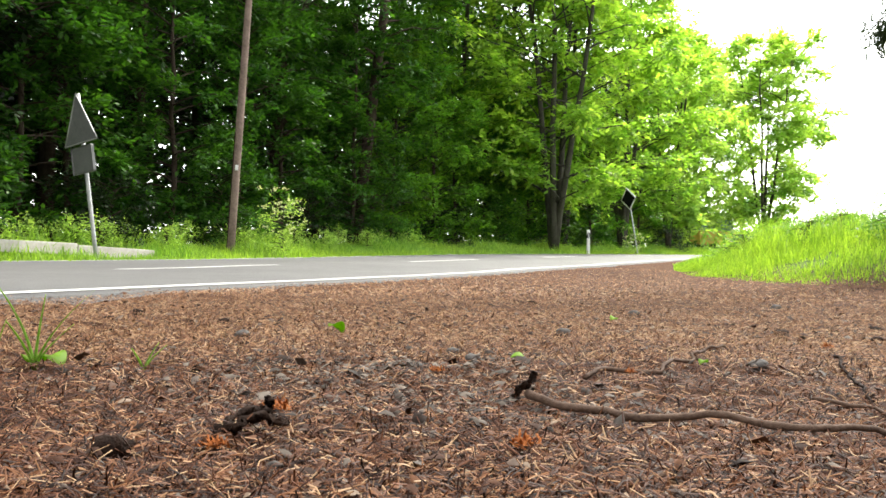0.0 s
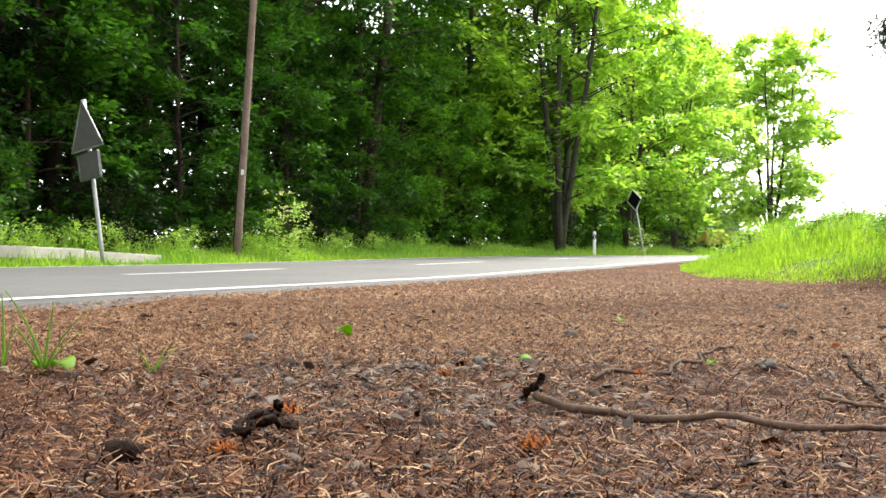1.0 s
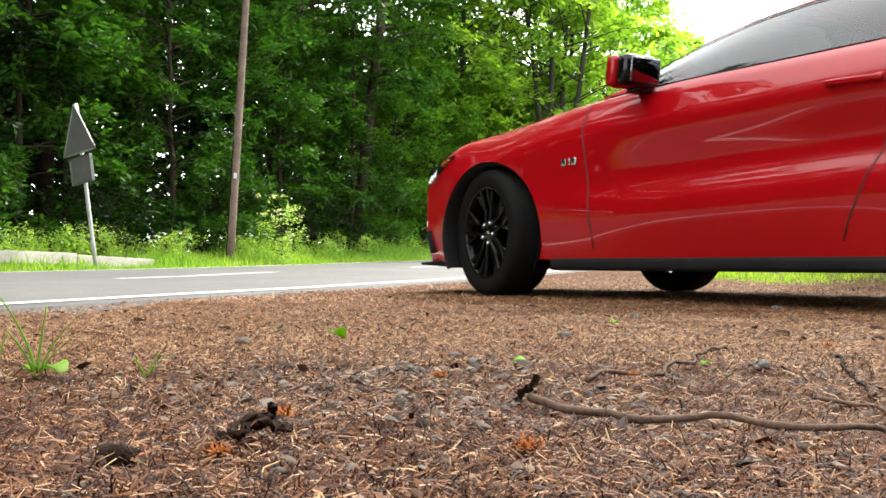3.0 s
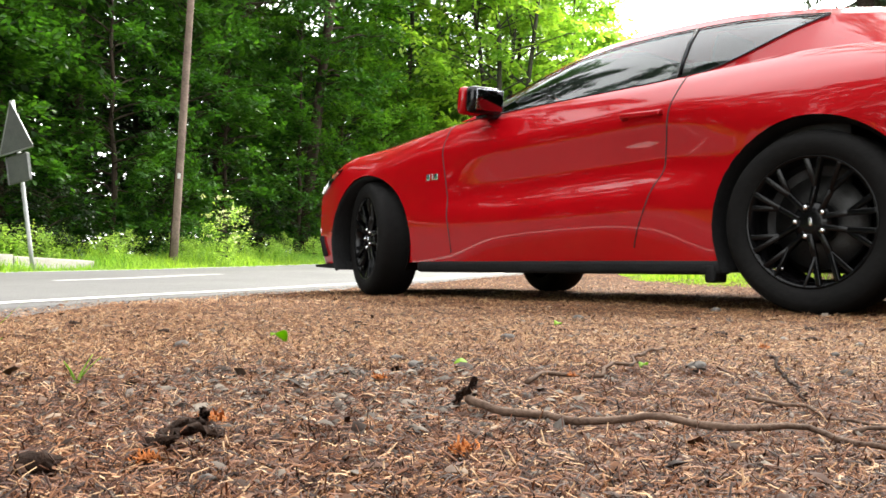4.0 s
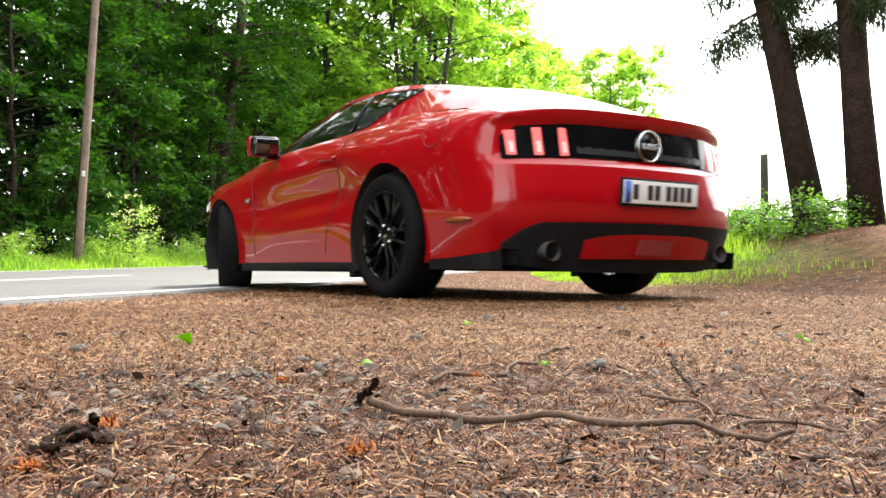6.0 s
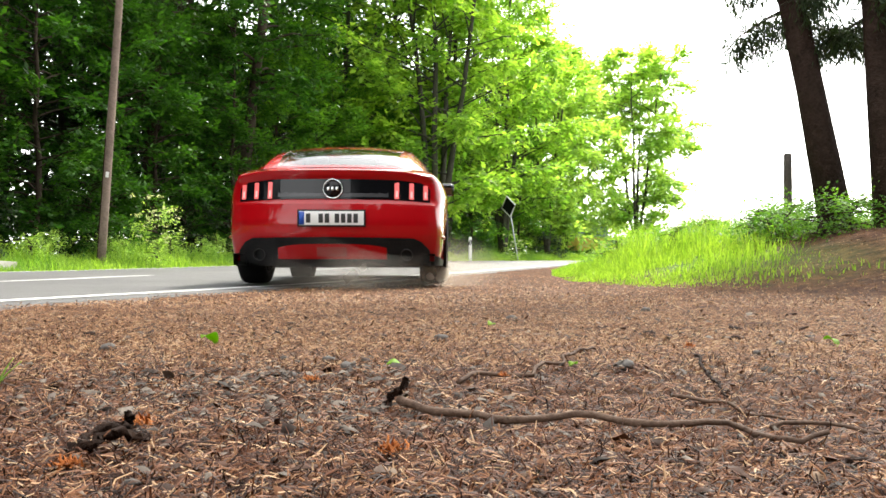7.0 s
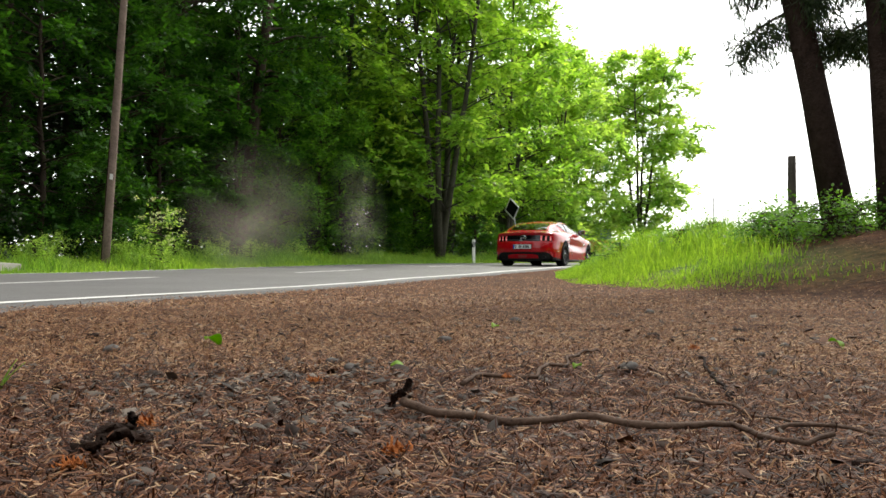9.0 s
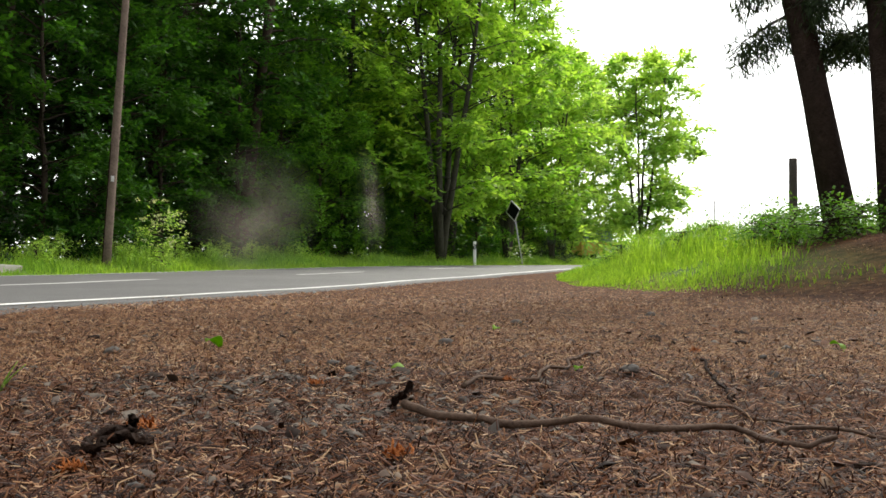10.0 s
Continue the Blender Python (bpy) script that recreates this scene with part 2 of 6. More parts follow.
GREY_FLAKE = litter_material("grey_leaf_flake", [(0.0, (0.022, 0.016, 0.012)), (0.5, (0.075, 0.06, 0.048)), (1.0, (0.19, 0.16, 0.13))])


def ground_material():
    m = material("needle_strewn_soil", (0.15, 0.09, 0.06), 0.95)
    n, l, s = nodes_of(m)
    s.inputs["Specular IOR Level"].default_value = 0.15
    big, mid, fine = noise_node(m, 0.7, 4.0), noise_node(m, 9.0, 6.0), noise_node(m, 120.0, 3.0)
    dirt = ramp_node(m, mid.outputs[0], [(0.28, (0.022, 0.009, 0.0045)), (0.5, (0.082, 0.035, 0.015)), (0.72, (0.18, 0.088, 0.039))])
    speck = ramp_node(m, fine.outputs[0], [(0.32, (0.45, 0.42, 0.4)), (0.55, (1.0, 1.0, 1.0)), (0.72, (1.5, 1.45, 1.4))])
    broad = ramp_node(m, big.outputs[0], [(0.35, (0.8, 0.8, 0.8)), (0.65, (1.15, 1.12, 1.08))])
    soil = mix_node(m, 1.0, mix_node(m, 1.0, dirt.outputs[0], speck.outputs[0], "MULTIPLY"), broad.outputs[0], "MULTIPLY")
    turf = ramp_node(m, mid.outputs[0], [(0.3, (0.04, 0.085, 0.015)), (0.7, (0.11, 0.17, 0.035))])
    at = n.new("ShaderNodeAttribute")
    at.attribute_name = "cover"
    sep = n.new("ShaderNodeSeparateColor")
    l.new(at.outputs["Color"], sep.inputs[0])
    l.new(mix_node(m, sep.outputs[0], soil, turf.outputs[0]), s.inputs["Base Color"])
    add = n.new("ShaderNodeMath")
    add.operation = "ADD"
    l.new(mid.outputs[0], add.inputs[0])
    l.new(fine.outputs[0], add.inputs[1])
    bump(m, add.outputs[0], 0.8, 0.012)
    return m


def asphalt_material():
    m = material("worn_asphalt", (0.08, 0.08, 0.08), 0.62)
    n, l, s = nodes_of(m)
    big, mid, fine = noise_node(m, 0.5, 4.0), noise_node(m, 6.0, 4.0), noise_node(m, 150.0, 2.0)
    a = ramp_node(m, big.outputs[0], [(0.3, (0.08, 0.08, 0.082)), (0.7, (0.122, 0.121, 0.119))])
    b = ramp_node(m, mid.outputs[0], [(0.3, (0.85, 0.85, 0.85)), (0.7, (1.1, 1.1, 1.1))])
    c = ramp_node(m, fine.outputs[0], [(0.3, (0.7, 0.7, 0.7)), (0.7, (1.25, 1.25, 1.25))])
    l.new(mix_node(m, 1.0, mix_node(m, 1.0, a.outputs[0], b.outputs[0], "MULTIPLY"), c.outputs[0], "MULTIPLY"), s.inputs["Base Color"])
    bump(m, fine.outputs[0], 0.4, 0.004)
    return m


def dust_material(name, thick, wide, tall):
    m = bpy.data.materials.new(name)
    m.use_nodes = True
    n, l = m.node_tree.nodes, m.node_tree.links
    n.remove(n["Principled BSDF"])
    t, d, x = n.new("ShaderNodeBsdfTransparent"), n.new("ShaderNodeBsdfTranslucent"), n.new("ShaderNodeMixShader")
    d2, x2 = n.new("ShaderNodeBsdfDiffuse"), n.new("ShaderNodeMixShader")
    d.inputs[0].default_value = d2.inputs[0].default_value = (0.85, 0.76, 0.64, 1)
    x2.inputs[0].default_value = 0.5
    # thick at the heart of the puff, thinning out to nothing at its rim
    at, tex, tc, mul, mul2 = n.new("ShaderNodeTexGradient"), n.new("ShaderNodeTexNoise"), n.new("ShaderNodeTexCoord"), n.new("ShaderNodeMath"), n.new("ShaderNodeMath")
    at.gradient_type = "SPHERICAL"
    size = n.new("ShaderNodeMapping")
    size.inputs["Scale"].default_value = (1 / wide, 1 / wide, 1 / tall)
    l.new(tc.outputs["Object"], size.inputs["Vector"])
    l.new(size.outputs[0], at.inputs["Vector"])
    tex.inputs["Scale"].default_value, tex.inputs["Detail"].default_value = 1.3 / wide, 4.0
    mul.operation = mul2.operation = "MULTIPLY"
    mul2.use_clamp = True
    mul2.inputs[1].default_value = thick * 2
    wisp, soft = n.new("ShaderNodeMapRange"), n.new("ShaderNodeMath")
    wisp.inputs["From Min"].default_value, wisp.inputs["From Max"].default_value = 0.34, 0.72
    soft.operation = "POWER"
    soft.inputs[1].default_value = 1.5
    l.new(tc.outputs["Object"], tex.inputs["Vector"])
    l.new(tex.outputs[0], wisp.inputs[0])
    l.new(at.outputs["Fac"], soft.inputs[0])
    l.new(soft.outputs[0], mul.inputs[0])
    l.new(wisp.outputs[0], mul.inputs[1])
    l.new(mul.outputs[0], mul2.inputs[0])
    l.new(mul2.outputs[0], x.inputs[0])
    l.new(d2.outputs[0], x2.inputs[1])
    l.new(d.outputs[0], x2.inputs[2])
    l.new(t.outputs[0], x.inputs[1])
    l.new(x2.outputs[0], x.inputs[2])
    l.new(x.outputs[0], n["Material Output"].inputs[0])
    return m
# ---- ground and road ----
def axis(lo, hi, fine_lo, fine_hi, step, mid_lo, mid_hi, mid):
    a = list(np.arange(fine_lo, fine_hi, step)) + list(np.arange(mid_lo, fine_lo, mid)) + list(np.arange(fine_hi, mid_hi, mid))
    for v, end, sign in ((mid_hi, hi, 1), (mid_lo, lo, -1)):
        s = mid
        while (end - v) * sign > 0:
            a.append(v)
            s *= 1.3
            v += s * sign
        a.append(end)
    return sorted(set(round(float(v), 4) for v in a))


GROUND_X = axis(-1500, 1500, -0.9, 1.3, 0.02, -9, 13, 0.3)
GROUND_Y = axis(-1500, 2500, 0.3, 2.4, 0.02, -3, 40, 0.3)


def lump(x, y):
    r = math.hypot(x, y)
    if r > 9 or r < 0.12:
        return 0.0
    w = min(1, (9 - r) / 3) * min(1, r / 0.3)
    near = min(1.0, max(0.0, (2.6 - r) / 1.0))
    return w * (0.010 * noise.noise((x * 2.3, y * 2.3, 0.3)) + 0.006 * noise.noise((x * 9, y * 9, 1.7)) + 0.0065 * near * noise.noise((x * 24, y * 24, 4.1)))


def rise(y):
    return float(np.interp(y, [p[0] for p in RISE], [p[1] for p in RISE]))


def build_ground():
    vs, cover = [], []
    for y in GROUND_Y:
        for x in GROUND_X:
            o = road_offset(x, y)
            z = land(x, y) + lump(x, y)
            if -0.3 < o < 6.35:
                z -= 0.07
            vs.append((x, y, z))
            e = float(np.interp(y, [p[0] for p in BANK], [p[1] for p in BANK]))
            k = 0.0
            if o > 6.3:
                k = 1.0 if o < 9.5 else 0.35
            elif x > e + 0.35:
                k = min(1.0, (x - e - 0.35) / 0.8) * min(1.0, max(0.0, (y - 5.5) / 3.0)) * (1 - min(1.0, max(0.0, (x - 4.4) / 0.6)) * min(1.0, max(0.0, (11.0 - y) / 1.2)))
            if y < -3:
                k = min(k, 0.5)
            cover.append(k)
    nx = len(GROUND_X)
    fs = [(j * nx + i, j * nx + i + 1, (j + 1) * nx + i + 1, (j + 1) * nx + i) for j in range(len(GROUND_Y) - 1) for i in range(nx - 1)]
    me = raw("ground", vs, fs, ground_material(), True)
    col = me.color_attributes.new("cover", "FLOAT_COLOR", "POINT")
    col.data.foreach_set("color", np.repeat(np.array(cover, dtype=np.float32), 4))
    return tagged(new("ground", me), "brown needle-strewn clearing with grassy verges", "ground", kind="structure")


def road_strip(name, offsets, lift, mat, keep=lambda s: True, sag=0.0):
    vs, fs = [], []
    k = len(offsets)
    dist = np.concatenate([[0], np.cumsum(np.linalg.norm(np.diff(EDGE_XY, axis=0), axis=1))])
    for i, (p, d) in enumerate(zip(EDGE_XY, EDGE_DIR)):
        for o in offsets:
            x, y = p[0] - d[1] * o, p[1] + d[0] * o
            vs.append((x, y, rise(y) + lift + (sag if o in (offsets[0], offsets[-1]) else 0)))
        if i and keep(dist[i]):
            for e in range(k - 1):
                fs.append((k * (i - 1) + e, k * i + e, k * i + e + 1, k * (i - 1) + e + 1)[::-1])
    return raw(name, vs, fs, mat)


build_ground()
tagged(new("road", road_strip("road", (-0.30, -0.27, 1.5, 3.0, 4.5, 6.27, 6.30), 0.012, asphalt_material(), sag=-0.07)), "worn grey asphalt country road", "road", kind="structure")
tagged(new("edge_line_near", road_strip("edge_line_near", (-0.06, 0.06), 0.016, WHITE_PAINT, lambda s: not 53.3 < s < 54.2)), "white painted edge line", "road marking", kind="structure")
tagged(new("edge_line_far", road_strip("edge_line_far", (5.98, 6.08), 0.016, WHITE_PAINT)), "white painted edge line", "road marking", kind="structure")
tagged(new("centre_line", road_strip("centre_line", (2.94, 3.06), 0.016, WHITE_PAINT, lambda s: s % 7.0 < 3.0)), "white dashed centre line", "road marking", kind="structure")
# ---- the car: x ahead from the rear axle, y to its left ----
def part(name, data, parent, label="", at=None):
    ob = new(name, data)
    ob.parent = parent
    if at is not None:
        ob.matrix_basis = at
    if label:
        ob["label"] = label
    return ob


def shaped(name, mat, steps, smooth=True):
    """One mesh of several boxes, discs and tubes: each step is a function that adds to the bmesh."""
    bm = bmesh.new()
    for s in steps:
        s(bm)
    me = mesh_of(bm, name)
    me.materials.append(mat)
    if smooth:
        me.shade_smooth()
    return me


def add_box(bm, m, size, bevel=0.0):
    vs = bmesh.ops.create_cube(bm, size=1, matrix=m @ Matrix.Diagonal((*size, 1)))["verts"]
    if bevel:
        es = list({e for v in vs for e in v.link_edges})
        bmesh.ops.bevel(bm, geom=es, offset=bevel, segments=2, affect="EDGES", profile=0.6)


def add_lathe(bm, profile, n=48, close=False):
    """Turns (radius, y) points about the y axis."""
    rings = [[bm.verts.new((r * math.cos(2 * math.pi * k / n), y, r * math.sin(2 * math.pi * k / n))) for k in range(n)] for r, y in profile]
    pairs = list(zip(rings, rings[1:])) + ([(rings[-1], rings[0])] if close else [])
    for a, b in pairs:
        for k in range(n):
            bm.faces.new((a[k], a[(k + 1) % n], b[(k + 1) % n], b[k]))


def tube(points, radius, sides=6, ends=True):
    """Corners and faces of a tube along points; radius a number or one for each point."""
    pts = [Vector(p) for p in points]
    rad = radius if isinstance(radius, (list, tuple)) else [radius] * len(pts)
    vs, fs = [], []
    for i, p in enumerate(pts):
        d = (pts[min(i + 1, len(pts) - 1)] - pts[max(i - 1, 0)]).normalized()
        u = d.cross(Vector((0.31, 0.2, 0.93)) if abs(d.z) < 0.9 else Vector((1, 0.1, 0))).normalized()
        w = d.cross(u)
        for k in range(sides):
            a = 2 * math.pi * k / sides
            vs.append(p + rad[i] * (math.cos(a) * u + math.sin(a) * w))
        if i:
            for k in range(sides):
                fs.append(((i - 1) * sides + k, (i - 1) * sides + (k + 1) % sides, i * sides + (k + 1) % sides, i * sides + k))
    if ends:
        fs.append(tuple(range(sides))[::-1])
        fs.append(tuple((len(pts) - 1) * sides + k for k in range(sides)))
    return vs, fs


# half sections of the body, from the sill to the middle of the top: x, then (y, z) of eight rows
#        sill           low bulge     waist         shoulder      fender edge   top edge     inner top    middle
BODY = [
    (-1.10, 0.80, 0.20, 0.845, 0.40, 0.84, 0.55, 0.825, 0.70, 0.80, 0.84, 0.775, 0.905, 0.55, 0.935, 0.0, 0.94),
    (-0.95, 0.84, 0.20, 0.875, 0.40, 0.872, 0.55, 0.862, 0.72, 0.835, 0.86, 0.80, 0.925, 0.55, 0.955, 0.0, 0.96),
    (-0.70, 0.87, 0.20, 0.905, 0.42, 0.905, 0.58, 0.905, 0.76, 0.875, 0.88, 0.80, 0.955, 0.60, 0.99, 0.0, 1.0),
    (-0.40, 0.90, 0.20, 0.925, 0.44, 0.935, 0.60, 0.94, 0.77, 0.90, 0.89, 0.79, 0.99, 0.62, 1.03, 0.0, 1.06),
    (0.0, 0.915, 0.20, 0.93, 0.45, 0.95, 0.60, 0.957, 0.74, 0.915, 0.88, 0.775, 1.03, 0.60, 1.05, 0.0, 1.08),
    (0.35, 0.905, 0.20, 0.915, 0.47, 0.91, 0.60, 0.935, 0.80, 0.905, 0.89, 0.785, 1.025, 0.60, 1.04, 0.0, 1.08),
    (0.66, 0.895, 0.20, 0.922, 0.49, 0.868, 0.615, 0.912, 0.82, 0.892, 0.90, 0.80, 1.01, 0.60, 1.03, 0.0, 1.05),
    (1.10, 0.89, 0.20, 0.922, 0.47, 0.866, 0.60, 0.908, 0.815, 0.885, 0.89, 0.81, 1.0, 0.60, 1.02, 0.0, 1.04),
    (1.60, 0.89, 0.20, 0.922, 0.45, 0.868, 0.58, 0.908, 0.80, 0.885, 0.88, 0.82, 0.99, 0.60, 1.01, 0.0, 1.03),
    (2.03, 0.895, 0.20, 0.918, 0.44, 0.90, 0.56, 0.912, 0.79, 0.89, 0.87, 0.82, 0.965, 0.60, 1.0, 0.0, 1.02),
    (2.40, 0.90, 0.20, 0.925, 0.44, 0.925, 0.58, 0.93, 0.77, 0.89, 0.85, 0.80, 0.935, 0.58, 0.965, 0.0, 0.985),
    (2.72, 0.90, 0.20, 0.93, 0.44, 0.94, 0.60, 0.942, 0.72, 0.885, 0.82, 0.78, 0.90, 0.56, 0.935, 0.0, 0.955),
    (3.05, 0.88, 0.19, 0.91, 0.40, 0.915, 0.55, 0.905, 0.68, 0.885, 0.78, 0.81, 0.865, 0.54, 0.895, 0.0, 0.915),
    (3.35, 0.83, 0.19, 0.87, 0.36, 0.87, 0.50, 0.855, 0.63, 0.85, 0.735, 0.78, 0.805, 0.52, 0.84, 0.0, 0.86),
    (3.55, 0.80, 0.19, 0.84, 0.34, 0.84, 0.46, 0.825, 0.58, 0.815, 0.675, 0.75, 0.74, 0.50, 0.77, 0.0, 0.79),
    (3.64, 0.78, 0.19, 0.825, 0.33, 0.825, 0.44, 0.81, 0.55, 0.80, 0.62, 0.74, 0.675, 0.49, 0.70, 0.0, 0.715)]
REAR_X = [(0.15, -1.02), (0.30, -1.07), (0.40, -1.12), (0.52, -1.13), (0.66, -1.10), (0.70, -1.06), (0.85, -1.03), (0.90, -1.06), (0.95, -1.07), (1.1, -1.07)]
REAR_ARCH, FRONT_ARCH = (0.0, 0.345, 0.400), (2.72, 0.335, 0.392)


def catmull(keys, per=4):
    out = []
    n = len(keys)
    for i in range(n - 1):
        p0, p1, p2, p3 = keys[max(i - 1, 0)], keys[i], keys[i + 1], keys[min(i + 2, n - 1)]
        for k in range(per):
            t = k / per
            a = 0.5 * (2 * p1 + (p2 - p0) * t + (2 * p0 - 5 * p1 + 4 * p2 - p3) * t * t + (3 * p1 - p0 - 3 * p2 + p3) * t ** 3)
            out.append(0.35 * (p1 + (p2 - p1) * t) + 0.65 * a)
    out.append(keys[-1])
    return np.array(out)


def body_grid():
    """Corner grid [station][row] of the left half, bent to the nose, tail and seams."""
    xs = sorted(set(np.round(np.concatenate([np.arange(-1.10, 3.64, 0.03), [0.66, 2.03, 3.05, 3.64]]), 3)))
    table = np.array(BODY)
    # round off the change from station to station
    fine = np.zeros((len(xs), 16))
    for k in range(16):
        c = catmull(np.stack([table[:, 0], table[:, k + 1]], 1), 10)
        even = np.linspace(-1.10, 3.64, 159)
        line = np.interp(even, c[:, 0], c[:, 1])
        for _ in range(3):
            line[2:-2] = (line[:-4] + 2 * line[1:-3] + 3 * line[2:-2] + 2 * line[3:-1] + line[4:]) / 9
        fine[:, k] = np.interp(xs, even, line)
    grid = []
    for x, row in zip(xs, fine):
        c = catmull(row.reshape(8, 2), 4)
        line = []
        for y, z in c:
            px = x
            px += (np.interp(z, (0.29, 0.59, 0.98), (0.80, 0.665, 0.59)) - 0.66) * max(0, 1 - abs(x - 0.66) / 0.3)
            px += (np.interp(z, (0.28, 0.81), (1.995, 2.055)) - 2.03) * max(0, 1 - abs(x - 2.03) / 0.3)
            nose = min(max((x - 2.95) / 0.69, 0), 1)
            px -= nose ** 1.5 * (0.30 * (abs(y) / 0.85) ** 3.2 + 0.10 * max(0, 0.36 - z) / 0.16 * 0.4)
            tail = min(max((-0.55 - x) / 0.55, 0), 1)
            px += tail ** 2 * ((np.interp(z, [p[0] for p in REAR_X], [p[1] for p in REAR_X]) + 1.10) + 0.24 * (abs(y) / 0.85) ** 3)
            line.append(Vector((px, y, z)))
        grid.append(line)
    return xs, grid


def panel(name, quads, mat, parent, label="", mirror=False, thick=0.0):
    """A piece of bodywork from lists of four corners each, welded, with arches cut out."""
    index, vs, fs = {}, [], []
    for q in quads:
        f = []
        for c in q:
            c = Vector((c.x, -c.y, c.z)) if mirror else c
            key = (round(c.x, 4), round(c.y, 4), round(c.z, 4))
            if key not in index:
                index[key] = len(vs)
                vs.append(c)
            if index[key] not in f:
                f.append(index[key])
        if len(f) > 2:
            fs.append(f if mirror else f[::-1])
    ob = part(name, raw(name, vs, fs, mat, True), parent, label)
    return ob


def arch_cut(quads):
    out = []
    for q in quads:
        new_q, inside = [], 0
        for c in q:
            d = c
            for ax, az, r in (REAR_ARCH, FRONT_ARCH):
                dx, dz = c.x - ax, c.z - az
                dist = math.hypot(dx, dz)
                if dist < r and c.z < az + r:
                    inside += 1
                    d = Vector((ax + dx / dist * r, c.y, az + dz / dist * r)) if dist > 0.05 else c
            new_q.append(d)
        if inside < 4:
            out.append(new_q)
    return out


def wheel_mesh_parts(parent, side):
    """Tyre, rim, spokes, disc and nuts about the y axis; the outer face looks to side * y."""
    s = side
    R, w = 0.3465, 0.125
    prof = [(0.245, -w + .02), (0.262, -w + .004), (0.30, -w - .004), (0.328, -w + .006), (0.341, -w + .025), (R, -w + .05), (R + .001, 0), (R, w - .05), (0.341, w - .025), (0.328, w - .006), (0.30, w + .004), (0.262, w - .004), (0.245, w - .02)]
    part("tyre", shaped("tyre", RUBBER, [lambda b: add_lathe(b, prof, 64)]), parent, "black low-profile rubber tyre")
    rim = [(0.247, s * (w - .022)), (0.252, s * (w - .014)), (0.247, s * (w - .010)), (0.238, s * (w - .018)), (0.225, s * (w - .05)), (0.215, s * -0.02), (0.225, s * -0.1), (0.247, s * -0.108)]
    part("rim", shaped("rim", RIM_BLACK, [lambda b: add_lathe(b, rim if s < 0 else rim[::-1], 64)]), parent, "gloss black alloy rim")

    def spokes(bm):
        for k in range(5):
            a = 2 * math.pi * k / 5 + math.pi / 2
            radial, across = Vector((math.cos(a), 0, math.sin(a))), Vector((-math.sin(a), 0, math.cos(a)))
            for off in (-1, 1):
                # two nearly parallel bars, dished in the middle, each with a fork to the rim
                pts = [radial * r + across * off * c + Vector((0, s * (w - d), 0)) for r, c, d in ((0.045, 0.020, 0.036), (0.13, 0.030, 0.042), (0.238, 0.036, 0.022))]
                fork = radial * 0.226 + across * off * 0.092 + Vector((0, s * (w - 0.024), 0))
                for p0, p1, wide in ((pts[0], pts[1], 0.021), (pts[1], pts[2], 0.018), (pts[1], fork, 0.013)):
                    d = p1 - p0
                    m = Matrix.Translation((p0 + p1) / 2) @ d.to_track_quat("X", "Y").to_matrix().to_4x4()
                    add_box(bm, m, (d.length + 0.008, 0.022, wide), 0.004)
        add_lathe(bm, [(0.001, s * (w - .028)), (0.034, s * (w - .028)), (0.072, s * (w - .034)), (0.078, s * (w - .05)), (0.078, s * (w - .09))], 32)
    part("spokes", shaped("spokes", RIM_BLACK, [spokes]), parent, "gloss black split alloy spokes")
    part("brake_disc", shaped("brake_disc", STEEL, [lambda b: add_lathe(b, [(0.08, s * .012), (0.178, s * .012), (0.178, s * -.016), (0.08, s * -.016)], 40)]), parent, "bare steel brake disc")
    nut = shaped("nut", CHROME, [lambda b: add_lathe(b, [(0.0005, s * .012), (0.008, s * .012), (0.011, s * .004), (0.011, s * -.006)], 8)])
    for k in range(5):
        a = 2 * math.pi * (k + 0.5) / 5 + math.pi / 2
        part("wheel_nut", nut, parent, "bright wheel nut", pose(0.057 * math.cos(a), s * (w - .028), 0.057 * math.sin(a)))
    part("hub_cap", shaped("hub_cap", CHROME, [lambda b: add_box(b, Matrix.Translation((0, s * (w - .026), 0)) @ pose(0, 0, 0, 0, 25, 0), (0.011, 0.004, 0.030), 0.002)]), parent, "small bright emblem on the hub")
    part("rim_sticker", shaped("rim_sticker", CHROME, [lambda b: add_box(b, Matrix.Translation((0.07, s * (w - .032), -0.21)) @ pose(0, 0, 0, 0, 18, 0), (0.05, 0.004, 0.012), 0.002)]), parent, "pale balance weight")


